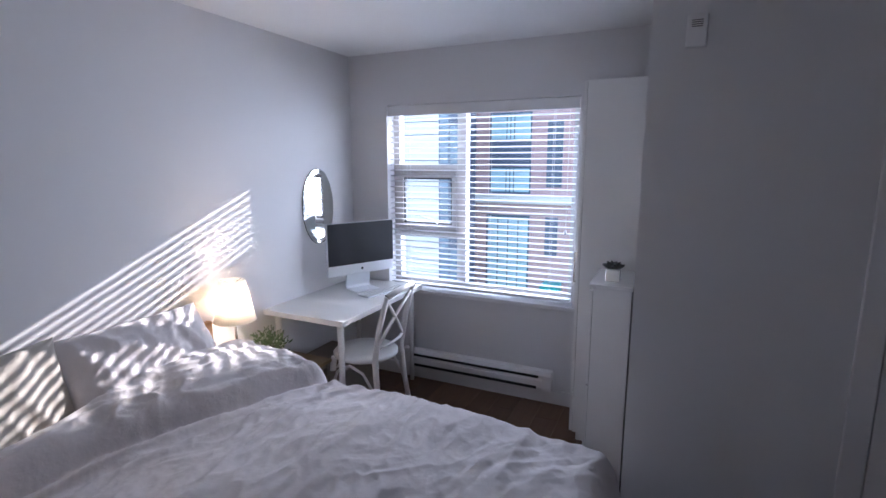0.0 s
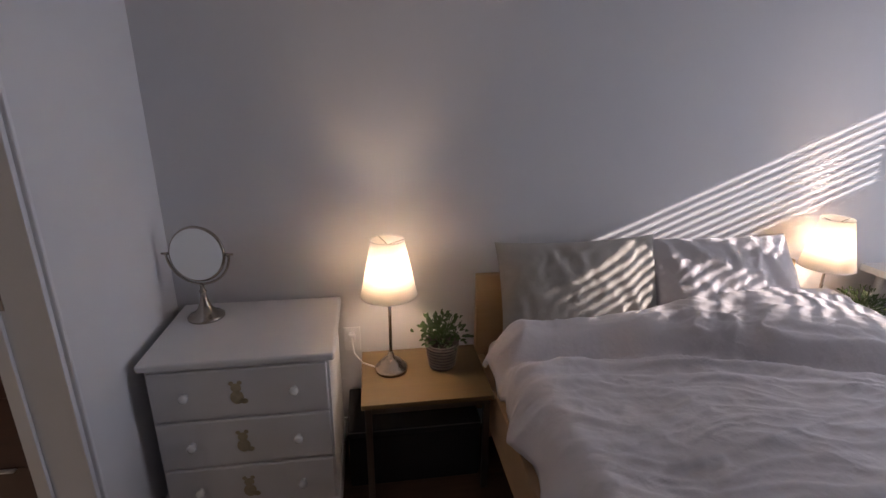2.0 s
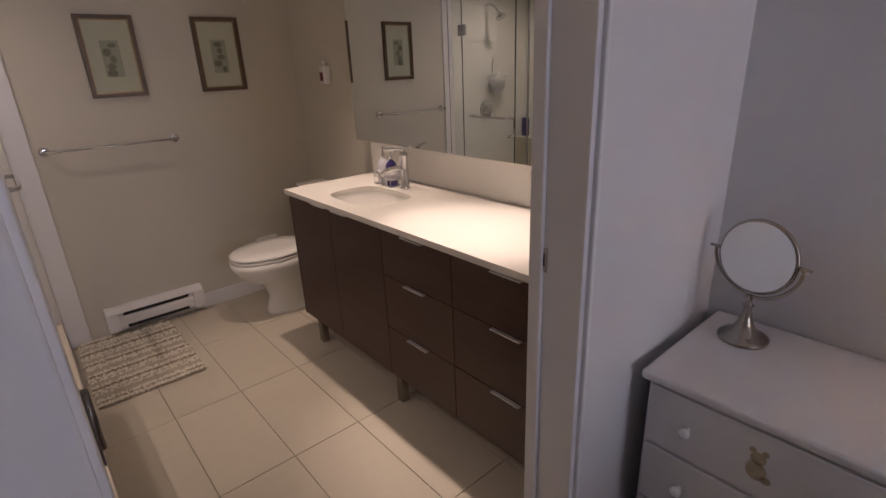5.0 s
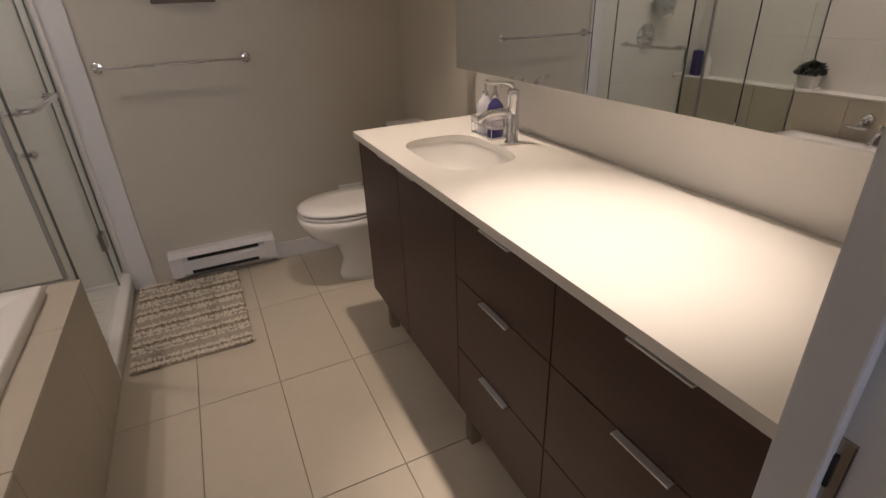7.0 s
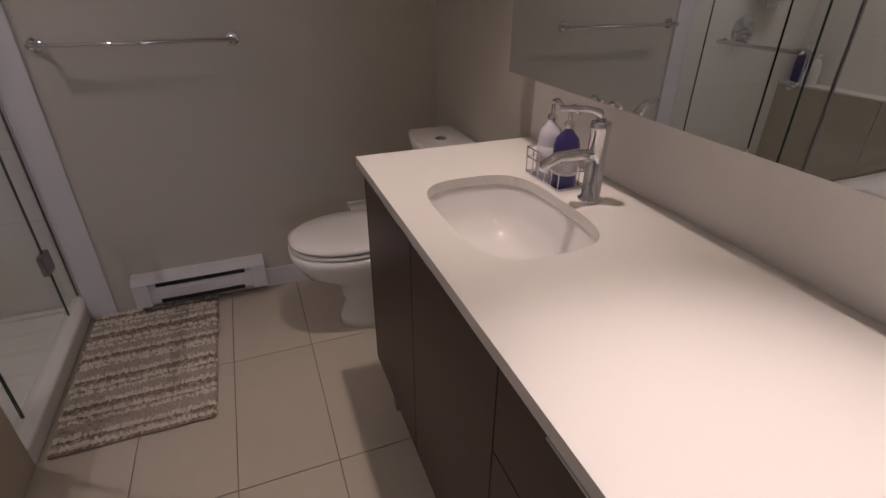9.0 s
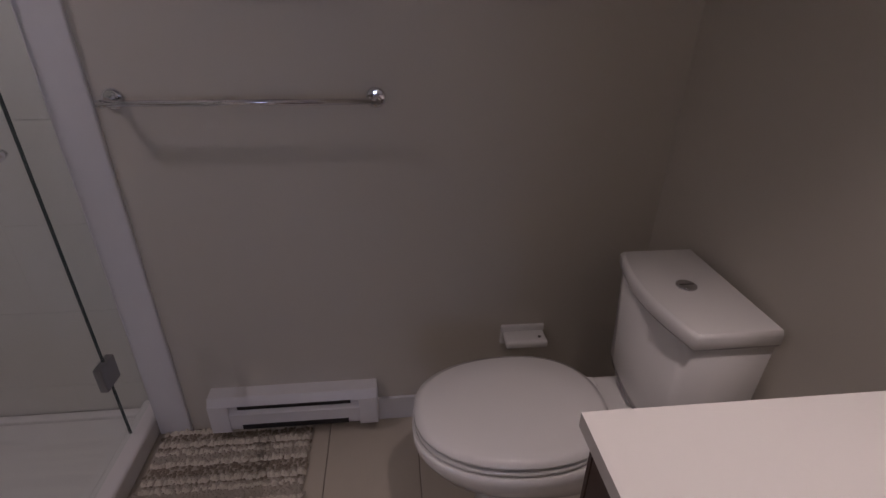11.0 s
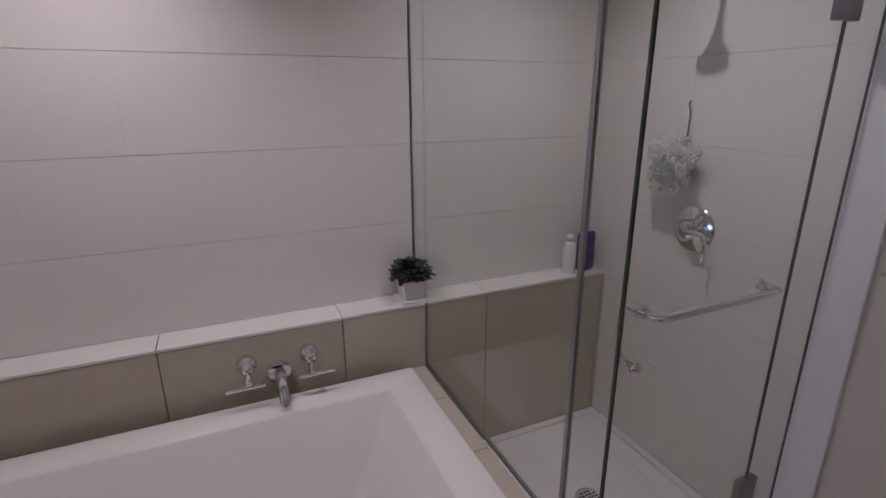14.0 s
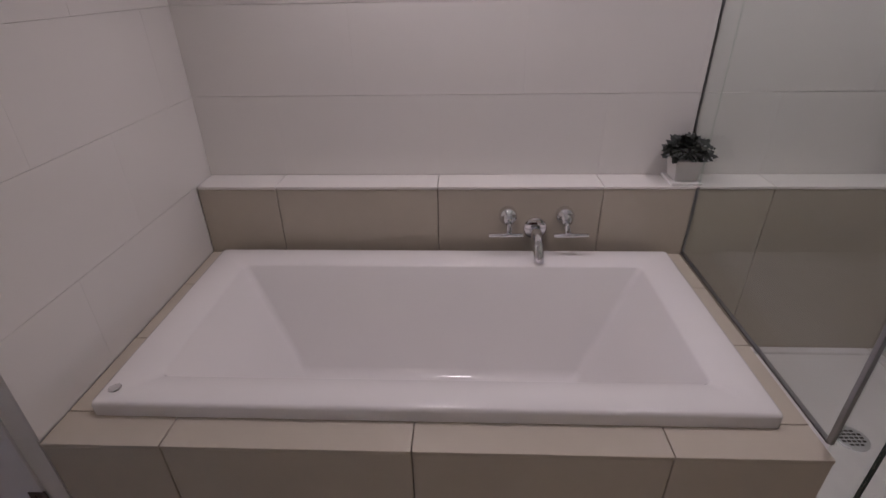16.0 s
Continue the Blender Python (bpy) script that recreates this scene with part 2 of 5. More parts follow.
def crumple(m, scale, height):
    """Adds broad soft creases below the weave of a cloth."""
    nodes, links = m.node_tree.nodes, m.node_tree.links
    fine = next(n for n in nodes if n.type == "BUMP")
    co = next(n for n in nodes if n.type == "TEX_COORD")
    n = nodes.new("ShaderNodeTexNoise")
    n.noise_type = "RIDGED_MULTIFRACTAL"
    n.inputs["Scale"].default_value, n.inputs["Detail"].default_value, n.inputs["Distortion"].default_value = scale, 4, 0.8
    links.new(co.outputs["Object"], n.inputs["Vector"])
    b = nodes.new("ShaderNodeBump")
    b.inputs["Strength"].default_value, b.inputs["Distance"].default_value = 0.5, height
    links.new(n.outputs["Fac"], b.inputs["Height"])
    links.new(b.outputs["Normal"], fine.inputs["Normal"])


crumple(M["linen"], 26.0, 0.0022)
crumple(M["linen_grey"], 24.0, 0.0022)


# ---- mesh helpers ----
def block(x0, y0, z0, x1, y1, z1, bevel=0.0, segments=2, bm=None):
    own = bmesh.new()
    bmesh.ops.create_cube(own, size=1)
    bmesh.ops.transform(own, matrix=Matrix.Translation(((x0 + x1) / 2, (y0 + y1) / 2, (z0 + z1) / 2)) @ Matrix.Diagonal((abs(x1 - x0), abs(y1 - y0), abs(z1 - z0), 1)), verts=own.verts)
    if bevel:
        bmesh.ops.bevel(own, geom=own.edges[:], offset=bevel, segments=segments, profile=0.5, affect="EDGES")
    if bm is None:
        return own
    join(bm, own)
    return bm


def join(bm, other, m=None):
    if m is not None:
        bmesh.ops.transform(other, matrix=m, verts=other.verts)
    made = [bm.verts.new(v.co) for v in other.verts]
    other.verts.index_update()
    for f in other.faces:
        try:
            g = bm.faces.new([made[v.index] for v in f.verts])
            g.smooth = f.smooth
        except ValueError:
            pass
    other.free()
    return bm


def lathe(profile, steps=28, bm=None, at=(0, 0, 0)):
    """A turned shape from (radius, height) pairs."""
    own = bmesh.new()
    rings = []
    for r, z in profile:
        rings.append([own.verts.new((at[0] + r * math.cos(2 * math.pi * i / steps), at[1] + r * math.sin(2 * math.pi * i / steps), at[2] + z)) for i in range(steps)])
    for a, b in zip(rings, rings[1:]):
        for i in range(steps):
            f = own.faces.new((a[i], a[(i + 1) % steps], b[(i + 1) % steps], b[i]))
            f.smooth = True
    for ring, flip in ((rings[0], True), (rings[-1], False)):
        own.faces.new(ring[::-1] if flip else ring)
    if bm is None:
        return own
    return join(bm, own)


def tube(points, r, steps=10, bm=None):
    """A round bar along a line of points."""
    own = bmesh.new()
    pts = [Vector(p) for p in points]
    rings = []
    side = None
    for i, p in enumerate(pts):
        d = ((pts[min(i + 1, len(pts) - 1)] - p).normalized() + (p - pts[max(i - 1, 0)]).normalized()).normalized()
        if side is None:
            side = d.orthogonal().normalized()
        side = (side - d * side.dot(d)).normalized()
        up = d.cross(side)
        rad = r[i] if isinstance(r, (list, tuple)) else r
        rings.append([own.verts.new(p + (side * math.cos(a) + up * math.sin(a)) * rad) for a in (2 * math.pi * k / steps for k in range(steps))])
    for a, b in zip(rings, rings[1:]):
        for i in range(steps):
            f = own.faces.new((a[i], a[(i + 1) % steps], b[(i + 1) % steps], b[i]))
            f.smooth = True
    own.faces.new(rings[0][::-1])
    own.faces.new(rings[-1])
    bmesh.ops.recalc_face_normals(own, faces=own.faces[:])
    if bm is None:
        return own
    return join(bm, own)


def arc(centre, r, a0, a1, u, v, n=8):
    u, v, c = Vector(u), Vector(v), Vector(centre)
    return [c + (u * math.cos(a) + v * math.sin(a)) * r for a in (a0 + (a1 - a0) * i / n for i in range(n + 1))]


def prism(outline, z0, z1, bevel=0.0):
    """A flat outline in x, y raised from z0 to z1."""
    own = bmesh.new()
    f = own.faces.new([own.verts.new((x, y, z0)) for x, y in outline])
    up = bmesh.ops.extrude_face_region(own, geom=[f])
    bmesh.ops.translate(own, vec=(0, 0, z1 - z0), verts=[v for v in up["geom"] if isinstance(v, bmesh.types.BMVert)])
    bmesh.ops.recalc_face_normals(own, faces=own.faces[:])
    if bevel:
        bmesh.ops.bevel(own, geom=[e for e in own.edges if abs(e.verts[0].co.z - e.verts[1].co.z) < 1e-5], offset=bevel, segments=2, affect="EDGES")
    return own


def part(name, bm, material, parent=None, label="", smooth=False):
    me = bpy.data.meshes.new(name)
    if smooth:
        for f in bm.faces:
            f.smooth = True
    bm.to_mesh(me)
    bm.free()
    me.materials.append(M[material])
    ob = new(name, me)
    if parent is not None:
        ob.parent = parent
    if label:
        ob["label"] = label
    return ob


def thing(name, at, label, category, group="", turn=0.0, kind=""):
    ob = new(name)
    ob.empty_display_size = 0.05
    ob.matrix_basis = pose(*at, 0, 0, turn)
    return tagged(ob, label, category, group, kind)


def structure(name, bm, material, label, smooth=False):
    return tagged(part(name, bm, material, None, "", smooth), label, name.split("_")[0], kind="structure")


def cut_plate(axis, a0, a1, u0, u1, z0, z1, holes):
    """A wall between a0 and a1 along its thickness axis, with square holes (u0, u1, z0, z1)."""
    own = bmesh.new()
    us = sorted({u0, u1, *(h[0] for h in holes), *(h[1] for h in holes)})
    zs = sorted({z0, z1, *(h[2] for h in holes), *(h[3] for h in holes)})
    for p, q in zip(us, us[1:]):
        for s, t in zip(zs, zs[1:]):
            mu, mz = (p + q) / 2, (s + t) / 2
            if any(h[0] < mu < h[1] and h[2] < mz < h[3] for h in holes):
                continue
            if axis == "x":
                block(a0, p, s, a1, q, t, bm=own)
            else:
                block(p, a0, s, q, a1, t, bm=own)
    bmesh.ops.remove_doubles(own, verts=own.verts[:], dist=1e-5)
    seen_faces = {}
    for f in own.faces[:]:
        key = tuple(round(c, 4) for c in f.calc_center_median())
        seen_faces.setdefault(key, []).append(f)
    twice = [f for fs in seen_faces.values() if len(fs) > 1 for f in fs]
    bmesh.ops.delete(own, geom=twice, context="FACES")
    return own


# ---- the shell: bedroom and bathroom ----
YH, XWIN = 1.485, 3.955          # head wall, window wall
PX0, PX1, PXT = -0.35, -0.22, -0.417          # partition between the rooms
DY0, DY1, DH = -0.175, 0.745, 2.06  # doorway
XW, XS, YV, YB = -3.085, -3.185, 1.492, -1.235  # bathroom walls
CORNER_X, CORNER_Y = 2.80, -0.66  # outside corner of the closet wall
WY0, WY1, WZ0, WZ1 = -0.215, 1.17, 0.70, 2.035

structure("wall_head", block(PX1, YH, 0, XWIN + 0.22, YH + 0.12, CEILING), "wall", "plain pale grey painted wall behind the bed")
structure("wall_window", cut_plate("x", XWIN, XWIN + 0.22, -2.6, YH, 0, CEILING, [(WY0, WY1, WZ0, WZ1)]), "wall", "pale grey painted wall with a wide window")
structure("wall_partition", cut_plate("x", PX0, PX1, -2.6, YH + 0.12, 0, CEILING, [(DY0, DY1, 0, DH)]), "wall", "painted partition wall with an open doorway")
structure("wall_alcove", block(CORNER_X, CORNER_Y - 0.1, 0, XWIN, CORNER_Y, CEILING), "wall", "painted wall behind the white cabinets")
structure("wall_closet", block(CORNER_X, -2.6, 0, CORNER_X + 0.1, CORNER_Y - 0.1, CEILING), "wall", "shaded painted wall beside the bed foot")
structure("wall_south", block(PX0, -2.72, 0, XWIN + 0.22, -2.6, CEILING), "wall", "plain painted wall behind the entry")
structure("ceiling_bedroom", block(PX1, -2.6, CEILING, XWIN + 0.22, YH + 0.12, CEILING + 0.1), "ceiling", "flat white painted ceiling")
structure("wall_vanity", block(XW - 0.12, YV, 0, PX0, YV + 0.12, CEILING), "bath_wall", "warm beige painted wall behind the vanity")
structure("wall_towel", block(XW - 0.22, -0.157, 0, XW, YV, CEILING), "bath_wall", "beige painted wall with towel bar and pictures")
structure("wall_shower_side", block(XS - 0.12, YB - 0.12, 0, XS, -0.157, CEILING), "bath_wall", "wall behind the shower")
structure("wall_tub", block(XS, YB - 0.12, 0, PX0, YB - 0.012, CEILING), "grout_wall", "tiled wall behind the bath")
structure("ceiling_bathroom", block(XW - 0.22, YB - 0.12, CEILING, PX1, YV + 0.12, CEILING + 0.1), "ceiling", "flat white painted bathroom ceiling")
structure("floor_bedroom", block(PX1 - 0.05, -2.72, -0.12, XWIN + 0.22, YH + 0.12, -0.012), "floor_wood", "brown wood plank floor")
structure("floor_bathroom", block(XW - 0.22, YB - 0.12, -0.12, PX1 - 0.05, YV + 0.12, -0.004), "grout", "beige tiled bathroom floor")
structure("baseboard_head", block(PX1, YH - 0.012, 0, XWIN, YH, 0.10, 0.003), "trim", "white painted baseboard")
structure("baseboard_partition", block(PX1, DY1 + 0.011, 0, PX1 + 0.012, YH - 0.012, 0.10, 0.003), "trim", "white painted baseboard")
structure("baseboard_window", block(XWIN - 0.012, CORNER_Y, 0, XWIN, YH - 0.012, 0.10, 0.003), "trim", "white painted baseboard under the window")
structure("baseboard_bath", block(XW, 0.60, 0, XW + 0.012, YV, 0.10, 0.003), "trim", "white painted baseboard")
structure("threshold", block(PX1 - 0.055, DY0, -0.01, PX1 - 0.005, DY1, 0.006, 0.003), "floor_wood", "brown wooden threshold strip in the doorway")


def doorway():
    """Jambs and casings of the bathroom door."""
    d = tagged(part("trim_doorway", block(PX0 - 0.004, DY0 - 0.001, DH - 0.02, PX1 + 0.004, DY1 + 0.001, DH, 0.002), "trim"), "white painted door frame with flat casings", "door frame", kind="structure")
    part("jamb", block(PX0 - 0.004, DY1 - 0.02, 0, PX1 + 0.004, DY1, DH - 0.02, 0.002), "trim", d)
    part("jamb", block(PX0 - 0.004, DY0, 0, PX1 + 0.004, DY0 + 0.02, DH - 0.02, 0.002), "trim", d)
    part("door_stop", block(PX1 - 0.135, DY1 - 0.032, 0, PX1 - 0.1, DY1 - 0.02, DH - 0.02, 0.002), "trim", d)
    for y0, y1 in ((DY1 - 0.004, DY1 + 0.010), (DY0 - 0.066, DY0 + 0.012)):
        for x0, x1 in ((PX1, PX1 + 0.016), (PX0 - 0.016, PX0)):
            if x1 == PX0 and y0 < 0:
                continue
            part("casing", block(x0, y0, 0, x1, y1, DH + 0.055, 0.004), "trim", d)
    part("casing", block(PX1, DY0 + 0.008, DH - 0.012, PX1 + 0.016, DY1 - 0.008, DH + 0.055, 0.004), "trim", d)
    part("strike_plate", block(PX0 + 0.012, DY1 - 0.0225, 1.035, PX0 + 0.040, DY1 - 0.0195, 1.095, 0.001), "nickel", d, "brushed metal strike plate")
    part("strike_hole", block(PX0 + 0.019, DY1 - 0.024, 1.05, PX0 + 0.033, DY1 - 0.0224, 1.08), "black", d)
    return d


doorway()


def jamb_hinges():
    """Hinge leaves let into the jamb on the hinge side."""
    for z in (0.22, 1.04, 1.80):
        h = thing("door_hinge", (PX0 + 0.02, DY0 + 0.0201, z), "dark bronze hinge plate with rounded corners", "hinge", "door hinges")
        part("plate", block(-0.02, 0, 0, 0.014, 0.003, 0.09, 0.0012), "steel_dark", h)
        part("knuckle", lathe([(0.006, 0), (0.006, 0.09)], 12, at=(-0.028, 0.003, 0)), "steel_dark", h)
        for k, x in ((0.015, -0.004), (0.045, 0.004), (0.075, -0.004)):
            part("screw", lathe([(0.004, 0), (0.003, 0.001)], 10), "nickel", h).matrix_basis = Matrix.Translation((x, 0.003, k)) @ Matrix.Rotation(radians(-90), 4, "X")


jamb_hinges()

# shadow-side door casing and thermostat on the closet wall
closet = tagged(part("trim_closet_door", block(CORNER_X - 0.016, -1.45, 0, CORNER_X, -1.375, 2.11, 0.004), "trim"), "white painted casing of a closed door", "door frame", kind="structure")
part("casing", block(CORNER_X - 0.016, -2.25, 2.04, CORNER_X, -1.451, 2.11, 0.004), "trim", closet)
cdoor = thing("door_2", (CORNER_X - 0.004, -1.455, 0.008), "white closed door with a dark lever", "door", kind="structure")
part("leaf", block(-0.006, -0.76, 0, 0.003, 0, 2.03, 0.002), "trim", cdoor)
part("lever", tube([(-0.006, -0.05, 0.98), (-0.05, -0.05, 0.98), (-0.055, -0.07, 0.98), (-0.052, -0.15, 0.98)], 0.009), "steel_dark", cdoor, "dark metal lever")
part("rose", block(-0.012, -0.075, 0.95, -0.006, -0.025, 1.01, 0.003), "steel_dark", cdoor)


def thermostat():
    t = thing("thermostat", (CORNER_X, -0.81, 2.085), "small white thermostat on the shaded wall", "thermostat")
    part("case", block(-0.022, -0.034, -0.055, 0, 0.034, 0.055, 0.005), "trim", t)
    for k in range(4):
        part("vent_slot", block(-0.0235, -0.018, 0.012 + k * 0.007, -0.021, 0.018, 0.015 + k * 0.007), "rubber", t)
    return t


thermostat()


def heater(x, y0, y1, facing, z0=0.03, h=0.16, label="white electric baseboard heater along the wall"):
    """An electric baseboard heater on a wall at x; facing is +1 or -1 along x."""
    t = thing("baseboard_heater", (x, y0, 0), label, "heater")
    n, f = y1 - y0, facing
    prof = [(0, z0), (0.055, z0), (0.062, z0 + 0.015), (0.062, z0 + h * 0.50), (0.045, z0 + h * 0.62), (0.045, z0 + h * 0.72), (0.066, z0 + h * 0.80), (0.05, z0 + h), (0, z0 + h)]
    own = bmesh.new()
    ends = [[own.verts.new((p * f, y, z)) for p, z in prof] for y in (0.0, n)]
    for i in range(len(prof)):
        j = (i + 1) % len(prof)
        own.faces.new((ends[0][i], ends[0][j], ends[1][j], ends[1][i]))
    own.faces.new(ends[0][::-1]), own.faces.new(ends[1])
    bmesh.ops.recalc_face_normals(own, faces=own.faces[:])
    part("housing", own, "trim", t)
    part("air_slot", block(0.046 * f, 0.09, z0 + h * 0.61, 0.054 * f, n - 0.09, z0 + h * 0.78), "black", t, "dark air slot")
    part("air_slot", block(0.05 * f, 0.10, z0 + 0.006, 0.0635 * f, n - 0.10, z0 + 0.026), "black", t)
    for y in (0.0, n - 0.06):
        part("end_cap", block(0, y - 0.002, z0 - 0.002, 0.0655 * f, y + 0.062, z0 + h * 0.82, 0.002), "trim", t)
    return t


# ---- bedroom: window, blind and what lies outside ----
def window():
    w = thing("window_1", (XWIN, 0, 0), "wide pale taupe window with a small dark-edged opening sash", "window", kind="structure")
    xf0, xf1 = 0.10, 0.17
    mull = 0.615
    fr = "vinyl"
    for name, b in (("window_frame", (WY0, WY0 + 0.05, WZ0, WZ1)), ("window_frame", (WY1 - 0.05, WY1, WZ0, WZ1)), ("mullion", (mull - 0.035, mull + 0.035, WZ0 + 0.05, WZ1 - 0.05))):
        part(name, block(xf0, b[0], b[2], xf1, b[1], b[3], 0.004), fr, w)
    for y0, y1, z0, z1 in ((WY0 + 0.05, WY1 - 0.05, WZ0, WZ0 + 0.05), (WY0 + 0.05, WY1 - 0.05, WZ1 - 0.05, WZ1), (mull + 0.035, WY1 - 0.05, 1.555, 1.615), (mull + 0.035, WY1 - 0.05, 1.09, 1.145)):
        part("transom", block(xf0, y0, z0, xf1, y1, z1, 0.004), fr, w)
    sash = part("sash", cut_plate("x", 0.085, 0.15, mull + 0.036, WY1 - 0.051, 1.146, 1.554, [(mull + 0.07, WY1 - 0.085, 1.18, 1.52)]), fr, w)
    part("gasket", cut_plate("x", 0.095, 0.13, mull + 0.07, WY1 - 0.085, 1.18, 1.52, [(mull + 0.082, WY1 - 0.097, 1.192, 1.508)]), "black", sash)
    part("crank", tube([(0.08, 0.80, 1.19), (0.05, 0.80, 1.21), (0.045, 0.92, 1.24)], 0.007), "trim", sash)
    for y0, y1, z0, z1 in ((WY0 + 0.05, mull - 0.035, WZ0 + 0.05, WZ1 - 0.05), (mull + 0.035, WY1 - 0.05, 1.615, WZ1 - 0.05), (mull + 0.082, WY1 - 0.097, 1.192, 1.508), (mull + 0.035, WY1 - 0.05, WZ0 + 0.05, 1.09)):
        p = part("pane", block(0.128, y0, z0, 0.134, y1, z1), "pane", w, "clear glass pane")
        p.visible_shadow = False
    part("window_sill", block(-0.035, WY0 - 0.03, WZ0 - 0.028, 0.10, WY1 + 0.03, WZ0, 0.005), "trim", w, "white painted window sill")
    return w


window()


def blind():
    b = thing("venetian_blind", (XWIN + 0.035, 0, 0), "white venetian blind lowered with open slats", "blind")
    y0, y1 = WY0 + 0.012, WY1 - 0.012
    part("valance", block(-0.03, y0 - 0.008, WZ1 - 0.075, -0.018, y1 + 0.008, WZ1 - 0.006, 0.004), "trim", b)
    part("head_rail", block(-0.016, y0, WZ1 - 0.06, 0.03, y1, WZ1 - 0.01, 0.002), "trim", b)
    n, top, low = 30, WZ1 - 0.10, WZ0 + 0.075
    own = bmesh.new()
    prof = [(-0.024, -0.0035), (-0.012, 0.0), (0.0, 0.0012), (0.012, 0.0), (0.024, -0.0035)]
    vs = [[own.verts.new((x, y, z + t)) for x, z in prof] for y in (y0 + 0.004, y1 - 0.004) for t in (0.0, 0.0025)]
    for i in range(4):
        own.faces.new((vs[0][i], vs[0][i + 1], vs[2][i + 1], vs[2][i]))
        own.faces.new((vs[1][i], vs[3][i], vs[3][i + 1], vs[1][i + 1]))
    for k in (0, 4):
        own.faces.new((vs[0][k], vs[2][k], vs[3][k], vs[1][k]))
    bmesh.ops.recalc_face_normals(own, faces=own.faces[:])
    first = part("slat", own, "slat", b)
    tilt = Matrix.Rotation(radians(1), 4, "Y")
    first.matrix_basis = Matrix.Translation((0, 0, top)) @ tilt
    for k in range(1, n):
        s = first.copy()
        scene.collection.objects.link(s)
        s.parent = b
        s.matrix_basis = Matrix.Translation((0, 0, top + (low - top) * k / (n - 1))) @ tilt
    part("bottom_rail", block(-0.024, y0 + 0.004, low - 0.055, 0.024, y1 - 0.004, low - 0.035, 0.004), "trim", b)
    for y in (y0 + 0.15, (y0 + y1) / 2 - 0.1, y1 - 0.15):
        for x in (-0.026, 0.026):
            part("ladder_cord", tube([(x, y, low - 0.04), (x, y, top + 0.03)], 0.0012, 5), "trim", b)
    part("pull_cord", tube([(-0.03, y0 + 0.05, 1.2), (-0.03, y0 + 0.05, top + 0.02)], 0.0015, 5), "trim", b)
    part("cord_tassel", lathe([(0.003, 0.03), (0.008, 0.02), (0.009, 0)], 10, at=(-0.03, y0 + 0.05, 1.17)), "trim", b)
    return b


blind()
heater(XWIN - 0.012, -0.115, 1.02, -1, 0.112, 0.13, "long white electric baseboard heater under the window")

M["brick"] = shader("red_brick_far", (0.58, 0.36, 0.34), 0.85, vary=0.12, scale=3, bump=0.3, bump_scale=30)
M["brick_low"] = shader("pink_brick_far", (0.55, 0.36, 0.33), 0.85, vary=0.1, scale=3)
M["spandrel_and_shade"] = shader("slate_blue_panel_and_lap_shade", (0.10, 0.12, 0.17), 0.4, vary=0.1)
M["far_glass"] = shader("far_window_glass", (0.48, 0.68, 0.72), 0.2, vary=0.15, scale=0.8)
M["far_glass_dark"] = shader("shaded_far_window", (0.20, 0.27, 0.34), 0.25, vary=0.2, scale=0.8)
M["siding"] = shader("white_lap_siding", (0.82, 0.77, 0.70), 0.7, vary=0.04)
M["street"] = shader("asphalt", (0.05, 0.05, 0.052), 0.9, vary=0.2, scale=1)
M["frame_far"] = shader("dark_window_frame_far", (0.07, 0.11, 0.15), 0.5)
M["teal"] = shader("teal_awning_fabric", (0.02, 0.36, 0.34), 0.6, vary=0.1)
GROUND = -6.0
structure("ground", block(XWIN + 0.4, -300, GROUND - 0.5, 600, 300, GROUND), "street", "dark asphalt street far below")


def facade():
    """The brick building over the street."""
    x = 15.0
    b = thing("apartment_building", (x, 0.2, GROUND - 0.57), "red brick apartment building with tall dark windows", "building")
    top = 5.9 - GROUND
    part("wall", block(0, -16, 0, 8, 5.3, top), "brick", b)
    part("roof_parapet", block(-0.1, -16, top, 8, 5.3, top + 0.25, 0.02), "siding", b)
    part("cornice", block(-0.35, -16.1, 7.02, 0.0, 5.4, 7.27, 0.03), "siding", b, "pale stone cornice band")
    # Unseen block added on the roof to keep sun off part of the bed.
    part("unseen_sun_block", block(0.3, -16, top + 0.25, 1.3, -3.79, top + 3.4), "brick", b)
    part("lower_wall", block(-0.12, -16, 0, -0.001, 5.3, 7.019), "brick_low", b)

    def pair(y, z0, h, width, xo):
        wd = part("window", block(xo - 0.02, y - width / 2, z0, xo + 0.0, y + width / 2, z0 + h), "frame_far", b)
        k = width / 2
        for y0, y1 in ((y - k + 0.04, y - 0.13), (y + 0.13, y + k - 0.04), (y - 0.10, y - 0.015), (y + 0.015, y + 0.10)):
            part("pane", block(xo - 0.028, y0, z0 + 0.06, xo - 0.021, y1, z0 + h - 0.06), "far_glass", wd)

    for y in (3.5, -0.8, -5.1, -9.4):
        pair(y, 8.80, 0.82, 1.25, 0.0)
        part("spandrel_panel", block(-0.03, y - 0.625, 8.09, 0.0, y + 0.625, 8.79), "spandrel_and_shade", b)
        pair(y, 7.29, 0.79, 1.25, 0.0)
        part("shopfront", block(-0.15, y - 0.66, 3.2, -0.121, y + 0.66, 6.68), "frame_far", b)
        for k in range(4):
            part("pane", block(-0.16, y - 0.62 + 0.31 * k, 3.3, -0.151, y - 0.34 + 0.31 * k, 6.6), "far_glass", b)
    for y in (2.2, -2.1, -6.4):
        part("window", block(-0.03, y - 0.22, 7.5, 0.0, y + 0.22, 9.35), "spandrel_and_shade", b)
        part("window", block(-0.15, y - 0.18, 5.5, -0.121, y + 0.18, 6.65), "spandrel_and_shade", b)
